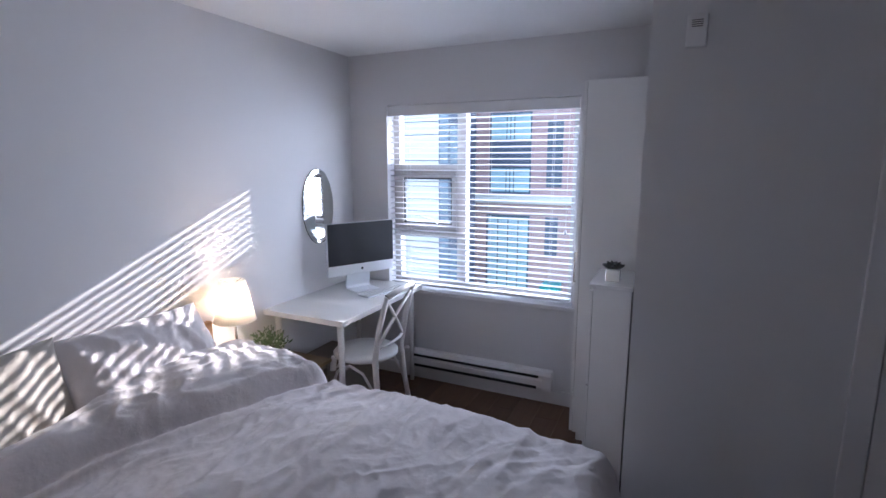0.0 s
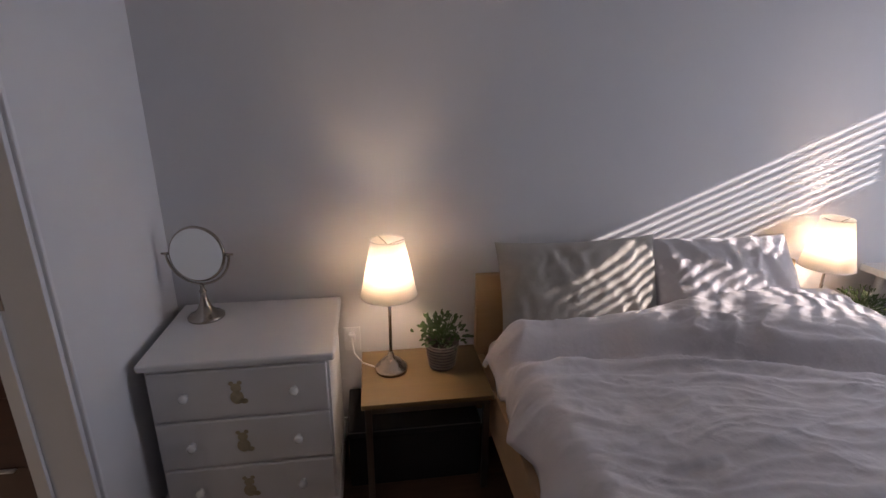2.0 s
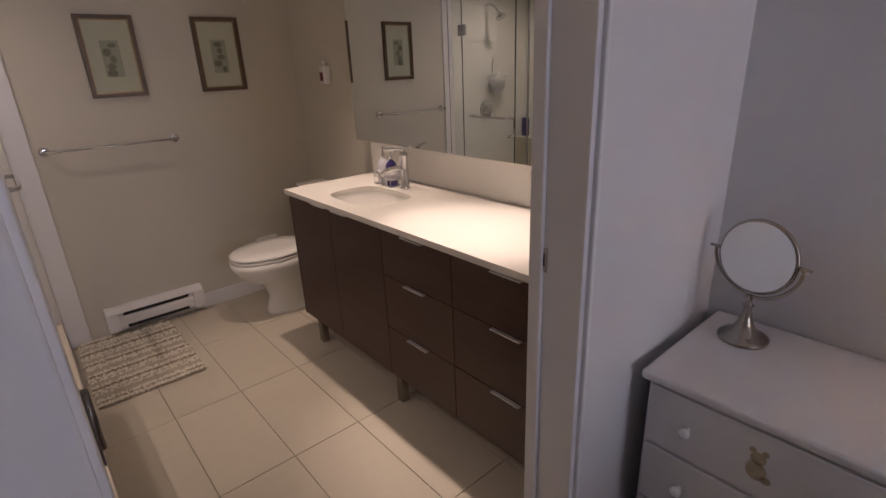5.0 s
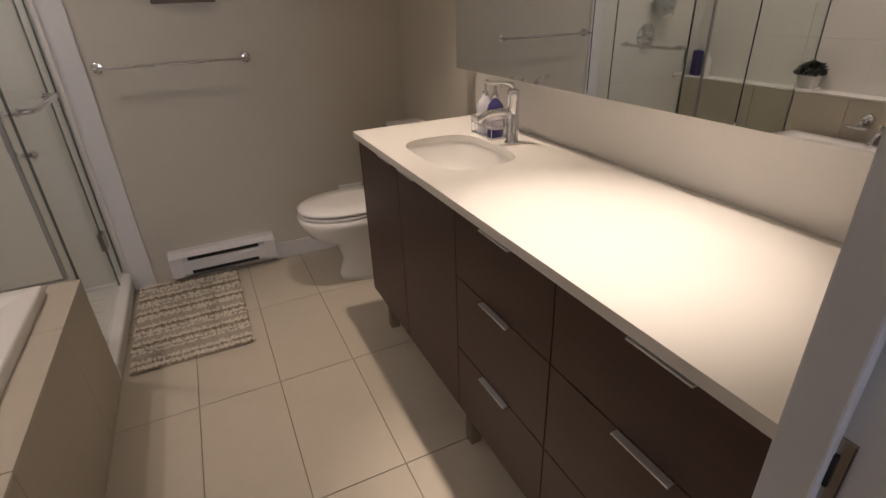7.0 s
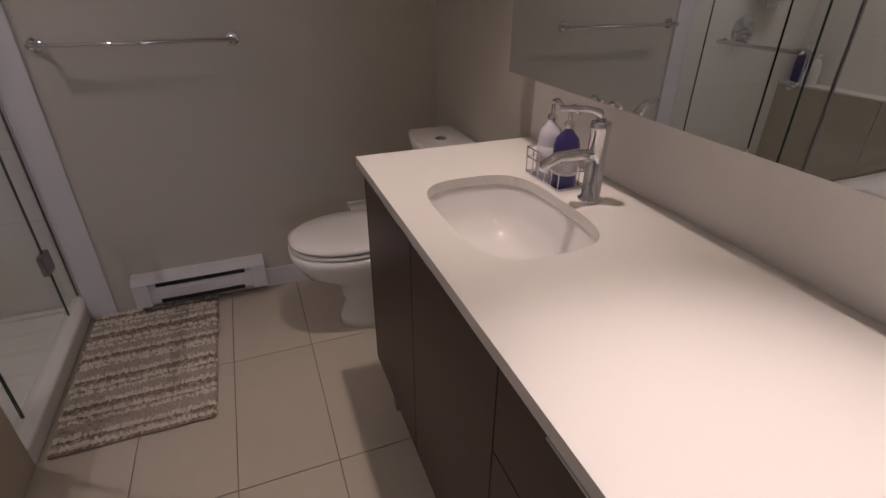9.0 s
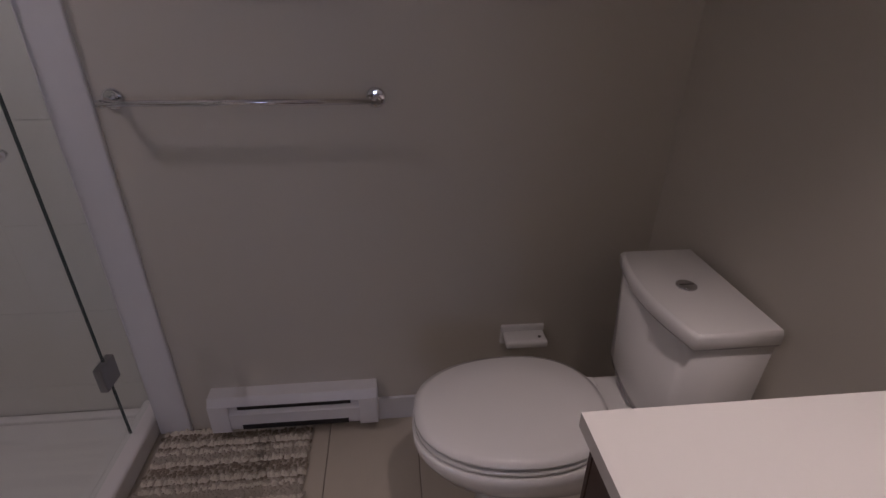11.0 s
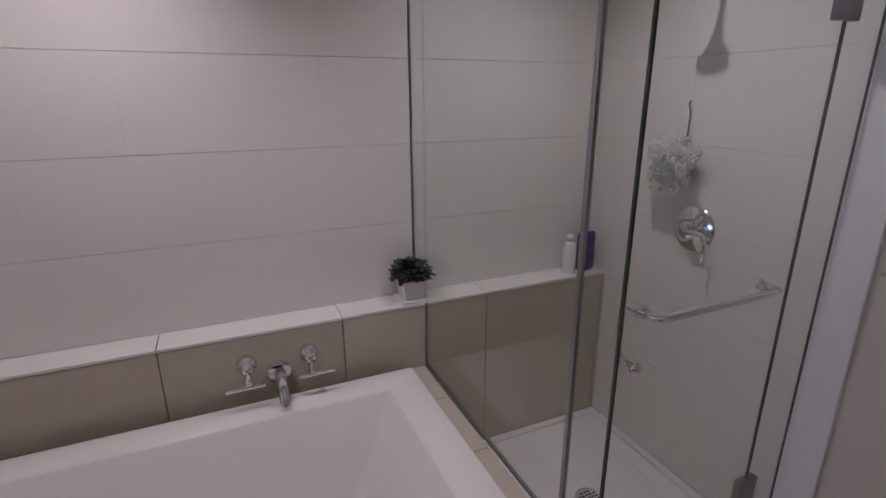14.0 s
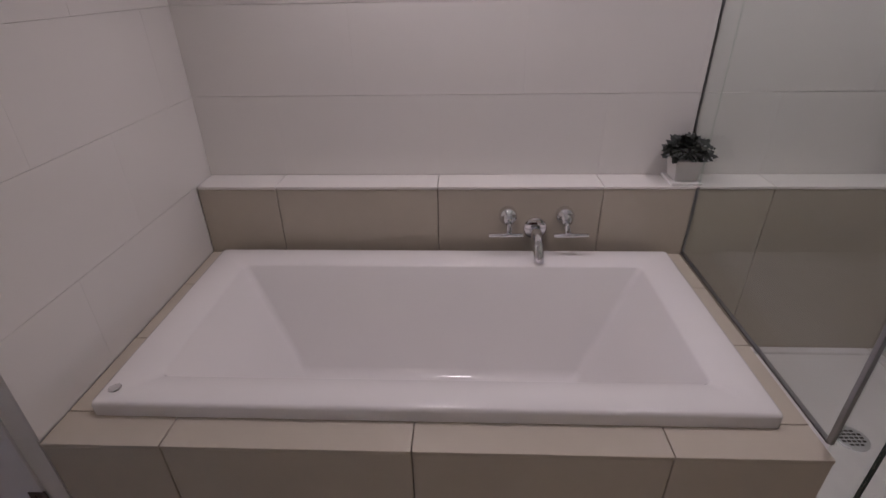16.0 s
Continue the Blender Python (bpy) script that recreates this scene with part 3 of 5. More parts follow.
    part("awning", prism([(-0.7, 1.85), (-0.12, 1.85), (-0.12, 2.35), (-0.7, 2.35)], 4.55, 4.80, 0.02), "teal", b, "small teal awning")
    return b


facade()


def siding_house():
    b = thing("siding_house", (12.2, 4.08, GROUND), "white lap-sided house with a glazed bay", "house")
    # Dark core: its colour paints the shadow lines under the white boards.
    part("wall", block(0, 0.58, 0, 2.5, 9, 12.0), "spandrel_and_shade", b)
    for k in range(36):
        part("board", block(-0.03, 0.58, k * 0.32, -0.002, 9, k * 0.32 + 0.30), "siding", b)
    part("window_bay", block(-0.06, 0.0, 0, 0.2, 0.575, 12.0), "spandrel_and_shade", b)
    for k in range(8):
        part("pane", block(-0.075, 0.05, 1.5 * k + 0.1, -0.061, 0.26, 1.5 * k + 1.0), "far_glass_dark", b)
        part("pane", block(-0.075, 0.31, 1.5 * k + 0.1, -0.061, 0.53, 1.5 * k + 1.35), "far_glass_dark", b)
        part("sill_band", block(-0.09, 0.0, 1.5 * k - 0.06, -0.061, 0.575, 1.5 * k + 0.04), "siding", b)
    return b


siding_house()


# ---- bedroom: furniture ----
def legs(parent, spots, z1, r, material, taper=0.8):
    for x, y in spots:
        part("leg", lathe([(r * taper, 0), (r, z1)], 14, at=(x, y, 0)), material, parent)


def ripple(x, y, s=1.0):
    v = Vector((x, y, 0.3))
    big = noise.noise(v * 2.2)
    folds = 1 - abs(noise.noise(Vector((x * 2.4 + 1.5 * y, y * 6.0, 2.0)) * 1.5))
    fine = 1 - abs(noise.noise(Vector((x * 9 + 3 * y, y * 14 - 5 * x, 5.0))))
    tiny = 1 - abs(noise.noise(Vector((x * 22 - 9 * y, y * 20 + 7 * x, 9.0))))
    return s * (0.028 * big + 0.014 * (folds - 0.7) + 0.009 * (fine - 0.7) + 0.0022 * (tiny - 0.7))


BX0, BX1 = 1.03, 2.55
BED_MID = (BX0 + BX1) / 2


def bed():
    b = thing("bed", (0, 0, 0), "birch veneer double bed frame with white mattress", "bed")
    part("headboard", block(BX0 - 0.014, YH - 0.055, 0.12, BX1, YH - 0.02, 0.79, 0.006), "birch_z", b)
    for x0, x1 in ((BX0, BX0 + 0.03), (BX1 - 0.03, BX1)):
        part("side_rail", block(x0, -0.64, 0.20, x1, YH - 0.055, 0.41, 0.004), "birch_z", b)
    part("footboard", block(BX0, -0.67, 0.12, BX1, -0.64, 0.34, 0.004), "birch_z", b)
    for x in (BX0 + 0.045, BX1 - 0.045):
        for y in (-0.60, YH - 0.09):
            part("leg", block(x - 0.02, y - 0.02, 0, x + 0.02, y + 0.02, 0.15, 0.003), "birch_z", b)
    part("mattress", block(BX0 + 0.035, -0.635, 0.20, BX1 - 0.035, YH - 0.06, 0.50, 0.05, 4), "mattress", b, "white sheeted mattress", True)
    return b


bed()


def duvet():
    """A rumpled cover over the bed, folded back once below the pillows."""
    own = bmesh.new()
    nx, ny = 240, 280
    x0, x1, y0, y1 = BX0 - 0.012, BX1 + 0.06, -0.72, 1.20
    grid = []
    for j in range(ny + 1):
        row = []
        for i in range(nx + 1):
            u, v = i / nx, j / ny
            x, y = x0 + (x1 - x0) * u, y0 + (y1 - y0) * v
            z = 0.60 + ripple(x, y)
            z += 0.07 * math.exp(-((x - 1.9) / 0.55) ** 2 - ((y - 0.25) / 0.5) ** 2)
            for base, slope, height, reach in ((0.40, 0.10, 0.020, 0.16), (0.30, -0.10, 0.016, 0.20), (0.06, 0.14, 0.014, 0.22), (-0.25, -0.06, 0.012, 0.2)):
                d = y - (base + slope * (x - BX0) + 0.035 * noise.noise(Vector((x * 3.0, base * 9, 3.3))))
                near = 0.5 + 0.5 * noise.noise(Vector((x * 1.6, base * 7, 8.8)))
                z += height * near * (math.exp(-d / reach) if d > 0 else math.exp(d / 0.016))
            crease = 1.10 - 0.40 * 0.12 * math.log(1 + math.exp((x - 1.45) / 0.12)) + 0.02 * noise.noise(Vector((x * 3.2, 0.4, 1.1)))
            fold = 1 / (1 + math.exp(-(y - crease) / 0.010))
            roll = (y - crease) / 0.30
            z += fold * (0.060 + 0.020 * noise.noise(Vector((x * 5, y * 5, 7))) + 0.105 * max(0.0, min(roll, 1.0)) ** 0.6 * (0.75 + 0.35 * math.exp(-((x - 2.1) / 0.35) ** 2)))
            z -= 0.030 * math.exp(-((y - crease + 0.02) / 0.03) ** 2)
            pull = Vector((x * 3.0 + 2.0 * noise.noise(Vector((x * 2.0, y * 3.0, 4.0))), (y - crease) * 13.0, 6.6))
            near = math.exp(-((y - crease) / 0.26) ** 2)
            z += 0.020 * near * ((1 - abs(noise.noise(pull))) ** 3 - 0.45) + 0.008 * near * ((1 - abs(noise.noise(pull * 2.4))) ** 2 - 0.5)
            for step in (0.10, 0.21):
                gap = y - (crease - step + 0.03 * noise.noise(Vector((x * 4.0, step * 30, 2.2))))
                z += 0.022 * (0.6 + 0.6 * noise.noise(Vector((x * 2.2, step * 11, 6.1)))) * math.exp(-(gap / 0.032) ** 2)
            sweep = Vector((x * 3.5 - 1.2 * y, y * 15 + 5 * x, 4.4))
            sweep += Vector((0, 2.2 * noise.noise(Vector((x * 2.6, y * 2.6, 1.0))), 0))
            z += 0.006 * ((1 - abs(noise.noise(sweep))) ** 3 - 0.4) + 0.003 * ((1 - abs(noise.noise(sweep * 2.3))) ** 2 - 0.5)
            side = min(x - x0, x1 - x)
            foot = y - y0
            for d, w, fall in ((x - x0, 0.15, 0.17), (x1 - x, 0.13, 0.36), (foot, 0.15, 0.36)):
                if d < w:
                    k = 1 - d / w
                    z -= fall * (k ** 2.6)
            if v > 0.985:
                z -= 0.05 * (v - 0.985) / 0.015
            drop = max(0.0, 1 - side / 0.06)
            x += (0.025 * math.sin(y * 17 + 2 * noise.noise(Vector((y * 4, 0, 0)))) * drop) * (1 if u > 0.5 else -1)
            row.append(own.verts.new((x, y, z)))
        grid.append(row)
    for j in range(ny):
        for i in range(nx):
            f = own.faces.new((grid[j][i], grid[j][i + 1], grid[j + 1][i + 1], grid[j + 1][i]))
            f.smooth = True
    ob = part("duvet", own, "linen")
    mod = ob.modifiers.new("thickness", "SOLIDIFY")
    mod.thickness, mod.offset = 0.02, -1
    return tagged(ob, "rumpled pale grey linen duvet folded back on the bed", "duvet")


duvet()


def pillow(x, y, z, w, h, t, lean, turn, material, label, seed):
    own = bmesh.new()
    n = 60
    for s in (1, -1):
        g = []
        for j in range(n + 1):
            row = []
            for i in range(n + 1):
                u, v = 2 * i / n - 1, 2 * j / n - 1
                e = max(0.0, (1 - abs(u) ** 2.6) * (1 - abs(v) ** 2.6)) ** 0.5
                pinch = 1 - 0.07 * (1 - abs(u) ** 2) * (abs(v) ** 6) - 0.0
                px, pz = u * w / 2 * (1 - 0.05 * (1 - v * v) * abs(u) ** 6), v * h / 2 * pinch
                wr = (1 - abs(noise.noise(Vector((u * 2.5 + seed, v * 1.3 + 2.0 * u, seed * 3))))) - 0.7
                wf = (1 - abs(noise.noise(Vector((u * 7 + seed, v * 4 - 3 * u, seed))))) - 0.7
                row.append(own.verts.new((px, s * (t / 2 * e + (0.036 * wr + 0.013 * wf) * min(1, e * 1.3)) , pz)))
            g.append(row)
        for j in range(n):
            for i in range(n):
                own.faces.new((g[j][i], g[j][i + 1], g[j + 1][i + 1], g[j + 1][i])).smooth = True
    bmesh.ops.remove_doubles(own, verts=own.verts[:], dist=0.0012)
    bmesh.ops.recalc_face_normals(own, faces=own.faces[:])
    ob = part("pillow", own, material, smooth=True)
    ob.matrix_basis = Matrix.Translation((x, y, z)) @ Matrix.Rotation(radians(turn), 4, "Z") @ Matrix.Rotation(radians(-lean), 4, "X")
    return tagged(ob, label, "pillow", "pillows on the bed")


pillow(1.43, 1.30, 0.735, 0.71, 0.47, 0.20, 20, 2, "linen_grey", "taupe linen pillow leaning on the headboard", 1.7)
pillow(2.075, 1.27, 0.742, 0.68, 0.47, 0.20, 36, -2, "linen", "pale linen pillow leaning on the headboard", 8.3)


def nightstand(x, label):
    t = thing("nightstand", (x, 1.06, 0), label, "nightstand", "nightstands beside the bed")
    part("top", block(0, 0, 0.425, 0.50, 0.40, 0.445, 0.002), "birch", t, "birch veneer top")
    for a, c in ((0.012, 0.012), (0.463, 0.012), (0.012, 0.363), (0.463, 0.363)):
        part("leg", block(a, c, 0, a + 0.025, c + 0.025, 0.425, 0.002), "steel_dark", t, "dark metal leg")
    for c in (0.014, 0.374):
        part("apron", block(0.037, c, 0.395, 0.463, c + 0.012, 0.425, 0.001), "steel_dark", t)
    return t


nightstand(0.515, "birch-topped nightstand with dark metal legs")
nightstand(2.58, "birch-topped nightstand between bed and desk")


def table_lamp(x, y, z):
    t = thing("table_lamp", (x, y, z), "lit table lamp with white shade on nickel stem", "lamp", "bedside lamps")
    part("base", lathe([(0.0, 0), (0.066, 0), (0.068, 0.012), (0.060, 0.022), (0.046, 0.028), (0.042, 0.042), (0.024, 0.055), (0.013, 0.062), (0.013, 0.074), (0.0075, 0.085), (0, 0.085)], 32), "nickel", t, "brushed nickel base", True)
    part("stem", lathe([(0.0065, 0.08), (0.0065, 0.24), (0.009, 0.245), (0.0065, 0.25), (0.0065, 0.42)], 12), "nickel", t)
    own = bmesh.new()
    steps = 40
    prof = [(0.111, 0.335), (0.064, 0.56)]
    rings = [[own.verts.new((r * math.cos(2 * math.pi * i / steps), r * math.sin(2 * math.pi * i / steps), h)) for i in range(steps)] for r, h in prof]
    for i in range(steps):
        own.faces.new((rings[0][i], rings[0][(i + 1) % steps], rings[1][(i + 1) % steps], rings[1][i])).smooth = True
    sh = part("shade", own, "shade", t, "white fabric shade glowing warm")
    sh.modifiers.new("thickness", "SOLIDIFY").thickness = 0.001
    for r, h in ((0.1115, 0.335), (0.0645, 0.56)):
        part("shade_ring", tube([(r * math.cos(a), r * math.sin(a), h) for a in (2 * math.pi * k / 40 for k in range(41))], 0.002, 6), "white_paint", sh)
    for a in (0, 2.1, 4.2):
        part("spider", tube([(0, 0, 0.54), (0.064 * math.cos(a), 0.064 * math.sin(a), 0.56)], 0.0015, 5), "nickel", sh)
    part("bulb", lathe([(0.0, 0.385), (0.013, 0.39), (0.014, 0.41), (0.028, 0.445), (0.024, 0.47), (0, 0.482)], 16), "bulb", t, "lit bulb", True)
    data = bpy.data.lights.new("lamp_glow", "POINT")
    data.energy, data.color, data.shadow_soft_size = 6.6, (1.0, 0.82, 0.64), 0.03
    gl = new("lamp_glow", data)
    gl.location = (x, y, z + 0.455)
    return t


table_lamp(0.637, 1.298, 0.445)
table_lamp(2.635, 1.355, 0.445)


def potted_plant(x, y, z, size, leaves, seed, label):
    rnd = random.Random(seed)
    t = thing("potted_plant", (x, y, z), label, "plant", "bedside plants")
    part("pot", lathe([(0.0, 0), (0.052, 0), (0.070, 0.105), (0.072, 0.112), (0.064, 0.112), (0.060, 0.095), (0, 0.095)], 28), "pot_dark", t, "dark ribbed pot", True)
    for k in range(7):
        r, h = 0.0545 + k * 0.0022, 0.012 + k * 0.0145
        part("rope_band", tube([(r * math.cos(a), r * math.sin(a), h) for a in (2 * math.pi * i / 24 for i in range(25))], 0.0042, 6), "pot_rope", t)
    own = bmesh.new()
    for _ in range(leaves):
        a, e = rnd.uniform(0, 6.28), rnd.uniform(0.15, 1.5)
        d = Vector((math.cos(a) * math.cos(e), math.sin(a) * math.cos(e), math.sin(e) * 1.05))
        tip = Vector((0, 0, 0.105)) + d * rnd.uniform(0.03, size)
        ln, wd = rnd.uniform(0.018, 0.03), rnd.uniform(0.010, 0.016)
        fwd = (d + Vector((rnd.uniform(-.6, .6), rnd.uniform(-.6, .6), rnd.uniform(-.5, .5)))).normalized()
        sd = fwd.orthogonal().normalized()
        nrm = fwd.cross(sd)
        v = [own.verts.new(tip + fwd * p * ln + sd * q * wd + nrm * s * 0.004) for p, q, s in ((0, 0, 0), (0.35, 0.5, 1), (0.75, 0.42, 1), (1, 0, -0.5), (0.75, -0.42, 1), (0.35, -0.5, 1))]
        c = own.verts.new(tip + fwd * 0.5 * ln)
        for i in range(6):
            own.faces.new((v[i], v[(i + 1) % 6], c))
    part("foliage", own, "leaf", t, "small round green leaves")
    st = bmesh.new()
    for _ in range(16):
        a, e = rnd.uniform(0, 6.28), rnd.uniform(0.5, 1.5)
        d = Vector((math.cos(a) * math.cos(e), math.sin(a) * math.cos(e), math.sin(e)))
        tube([(0, 0, 0.09), Vector((0, 0, 0.095)) + d * size * 0.5, Vector((0, 0, 0.105)) + d * size * 0.95], 0.0013, 5, st)
    part("stems", st, "leaf", t)
    part("soil", lathe([(0, 0.09), (0.061, 0.092), (0.03, 0.098), (0, 0.1)], 16), "soil", t)
    return t


potted_plant(0.848, 1.305, 0.445, 0.125, 260, 3, "bushy green plant in dark ribbed pot")
potted_plant(2.81, 1.29, 0.445, 0.125, 260, 11, "bushy green plant in ribbed pot near desk")


def dresser():
    """Three drawers, a moulded top, a plinth with a cut skirt."""
    t = thing("dresser", (-0.185, 0.985, 0), "white painted chest of three drawers with faded decals", "dresser")
    w, d, h = 0.615, 0.485, 0.712
    part("top", block(0, 0, h - 0.028, w + 0.01, d, h, 0.009, 3), "white_paint", t)
    part("carcass", block(0.018, 0.022, 0.09, w - 0.012, d - 0.005, h - 0.028, 0.002), "white_paint", t)
    sk = [(0.012, 0.0), (0.085, 0.0), (0.10, 0.035)] + [(0.13 + (w - 0.26) * k / 10, 0.042 + 0.022 * math.sin(math.pi * k / 10) - 0.012 * math.cos(2 * math.pi * k / 10)) for k in range(11)] + [(w - 0.10, 0.035), (w - 0.085, 0.0), (w - 0.006, 0.0), (w - 0.006, 0.098), (0.012, 0.098)]
    pl = prism(sk, 0, 0.02, 0.002)
    bmesh.ops.transform(pl, matrix=Matrix.Translation((0, 0.026, 0)) @ Matrix.Rotation(radians(90), 4, "X"), verts=pl.verts)
    part("plinth", pl, "white_paint", t, "cut-out plinth skirt")
    for x0, x1 in ((0.012, 0.03), (w - 0.024, w - 0.006)):
        part("plinth_side", block(x0, 0.028, 0, x1, d - 0.005, 0.098, 0.002), "white_paint", t)
    for k in range(3):
        z0 = 0.106 + k * 0.193
        dr = part("drawer", block(0.026, 0.008, z0, w - 0.02, 0.0215, z0 + 0.182, 0.005, 2), "white_paint", t)
        for x in (0.135, w - 0.13):
            kn = lathe([(0.0, 0), (0.009, 0), (0.008, 0.008), (0.015, 0.018), (0.014, 0.027), (0.007, 0.032), (0, 0.032)], 18)
            bmesh.ops.transform(kn, matrix=Matrix.Translation((x, 0.009, z0 + 0.095)) @ Matrix.Rotation(radians(90), 4, "X"), verts=kn.verts)
            part("knob", kn, "ceramic", dr, "white round knob", True)
        dec = bmesh.new()
        for cx, cz, rx, rz in ((0, 0.022, 0.017, 0.017), (0, -0.014, 0.022, 0.026), (-0.014, 0.04, 0.008, 0.008), (0.013, 0.041, 0.008, 0.008), (0.022, -0.03, 0.012, 0.010)):
            e = lathe([(1, 0), (1, 0.0006)], 18)
            bmesh.ops.transform(e, matrix=Matrix.Translation((w / 2 - 0.01 + cx, 0.0075, z0 + 0.09 + cz)) @ Matrix.Rotation(radians(90), 4, "X") @ Matrix.Diagonal((rx, rz, 1, 1)), verts=e.verts)
            join(dec, e)
        part("decal", dec, "bear", dr, "faded golden printed decal")
    return t


dresser()


def makeup_mirror():
    t = thing("makeup_mirror", (-0.062, 1.335, 0.712), "round nickel vanity mirror standing on the dresser", "mirror", turn=-10)
    part("base", lathe([(0, 0), (0.066, 0), (0.067, 0.008), (0.060, 0.014), (0.045, 0.02), (0.03, 0.034), (0.02, 0.055), (0.013, 0.08), (0.010, 0.10), (0.015, 0.108), (0.008, 0.116), (0.007, 0.14), (0, 0.14)], 32), "nickel", t, "", True)
    R, cz = 0.104, 0.255
    part("yoke", tube([(math.cos(a) * (R + 0.014), 0, cz + math.sin(a) * (R + 0.014)) for a in (math.pi + math.pi * k / 24 for k in range(25))], 0.0045, 8), "nickel", t, "", True)
    for s in (-1, 1):
        part("pivot", tube([(s * (R - 0.002), 0, cz), (s * (R + 0.03), 0, cz)], [0.006, 0.004], 8), "nickel", t)
    tilt = Matrix.Translation((0, 0, cz)) @ Matrix.Rotation(radians(90 - 4), 4, "X")
    rim = lathe([(R - 0.008, -0.007), (R, -0.006), (R + 0.002, 0), (R, 0.006), (R - 0.008, 0.007)], 48)
    bmesh.ops.transform(rim, matrix=tilt, verts=rim.verts)
    fr = part("rim", rim, "nickel", t, "", True)
    gl = lathe([(R - 0.006, 0.0072), (R - 0.006, 0.0082)], 48)
    bmesh.ops.transform(gl, matrix=tilt, verts=gl.verts)
    part("mirror_glass", gl, "mirror", fr, "round mirror glass")
    return t


makeup_mirror()


def desk():
    t = thing("desk", (2.965, 0.885, 0), "white laminate desk with round tapered legs", "desk")
    w, d, h = 0.985, 0.595, 0.735
    part("tabletop", block(0, 0, h - 0.034, w, d, h, 0.003), "gloss_white", t)
    legs(t, ((0.06, 0.06), (w - 0.06, 0.06), (0.06, d - 0.06), (w - 0.06, d - 0.06)), h - 0.034, 0.020, "gloss_white", 0.85)
    return t


desk()


def computer():
    """A large all-in-one screen on its bent foot."""
    t = thing("desktop_computer", (3.665, 1.225, 0.735), "silver all-in-one computer with dark screen on desk", "computer", turn=-26)
    w = 0.53
    part("body", block(-w / 2, -0.012, 0.115, w / 2, 0.014, 0.485, 0.006), "alu", t, "silver body with a pale chin")
    part("screen", block(-w / 2 + 0.004, -0.0145, 0.19, w / 2 - 0.004, -0.0125, 0.482), "screen", t, "dark glossy screen")
    part("screen_shape", block(-0.09, -0.0155, 0.275, 0.10, -0.0148, 0.37), "black", t)
    part("mark", lathe([(0.009, 0), (0.009, 0.001)], 16), "black", t).matrix_basis = Matrix.Translation((0, -0.012, 0.152)) @ Matrix.Rotation(radians(90), 4, "X")
    own = bmesh.new()
    prof = [(-0.10, 0.0), (0.06, 0.0), (0.075, 0.02), (0.03, 0.27), (0.02, 0.27), (0.055, 0.02), (0.05, 0.006), (-0.10, 0.006)]
    ends = [[own.verts.new((x, y, z)) for y, z in prof] for x in (-0.095, 0.095)]
    for i in range(len(prof)):
        j = (i + 1) % len(prof)
        own.faces.new((ends[0][i], ends[0][j], ends[1][j], ends[1][i]))
    own.faces.new(ends[0][::-1]), own.faces.new(ends[1])
    bmesh.ops.recalc_face_normals(own, faces=own.faces[:])
    part("foot", own, "alu", t, "bent aluminium foot")
    kb = thing("keyboard", (3.66, 1.03, 0.735), "slim white keyboard on the desk", "keyboard", turn=-16)
    part("case", block(-0.20, -0.055, 0, 0.20, 0.055, 0.009, 0.003), "alu", kb)
    key = None
    for r in range(5):
        for c in range(13):
            x, y = -0.19 + c * 0.0293, -0.048 + r * 0.0195
            if key is None:
                key = part("key", block(0, 0, 0.009, 0.025, 0.0165, 0.012, 0.001, 1), "gloss_white", kb)
                key.location = (x, y, 0)
            else:
                k2 = key.copy()
                scene.collection.objects.link(k2)
                k2.location = (x, y, 0)
    return t


computer()


def cross_chair():
    """A bentwood chair with a crossed back; its back is towards the room."""
    t = thing("dining_chair", (3.29, 0.95, 0), "white bentwood chair with a crossed back", "chair", turn=2)
    z = 0.455
    seat = lathe([(0.0, 0), (0.19, 0), (0.205, 0.008), (0.207, 0.022), (0.195, 0.032), (0.10, 0.028), (0, 0.027)], 32)
    bmesh.ops.transform(seat, matrix=Matrix.Translation((0, 0, z - 0.03)) @ Matrix.Diagonal((1.0, 1.0, 1, 1)), verts=seat.verts)
    part("seat", seat, "white_paint", t, "", True)
    for s in (-1, 1):
        part("leg", tube([(s * 0.15, 0.14, z - 0.02), (s * 0.165, 0.16, 0.22), (s * 0.175, 0.175, 0.0)], [0.019, 0.017, 0.014], 10), "white_paint", t)
        part("leg", tube([(s * 0.195, -0.215, 0.0), (s * 0.175, -0.18, 0.25), (s * 0.165, -0.165, z), (s * 0.17, -0.20, 0.66), (s * 0.165, -0.255, 0.86)], [0.015, 0.018, 0.019, 0.017, 0.014], 10), "white_paint", t, "long back leg and post")
        part("cross_slat", tube([(s * 0.165, -0.175, 0.53), (s * 0.07, -0.20, 0.63), (-s * 0.05, -0.225, 0.74), (-s * 0.15, -0.245, 0.83)], 0.0105, 8), "white_paint", t)
        part("bow", tube([(s * 0.165, 0.155, 0.19), (s * 0.13, 0.15, 0.33), (0.0, 0.145, 0.405)], 0.009, 8), "white_paint", t)
        part("side_bow", tube([(s * 0.17, 0.165, 0.19), (s * 0.19, 0.09, 0.36), (s * 0.19, 0.0, 0.41), (s * 0.185, -0.09, 0.37), (s * 0.175, -0.19, 0.20)], 0.009, 8), "white_paint", t)
    part("top_rail", tube([(-0.165, -0.255, 0.86), (-0.10, -0.285, 0.885), (0, -0.295, 0.893), (0.10, -0.285, 0.885), (0.165, -0.255, 0.86)], 0.018, 10), "white_paint", t)
    part("back_rail", tube([(-0.166, -0.175, 0.53), (-0.08, -0.20, 0.535), (0, -0.205, 0.535), (0.08, -0.20, 0.535), (0.166, -0.175, 0.53)], 0.010, 8), "white_paint", t)
    return t


cross_chair()


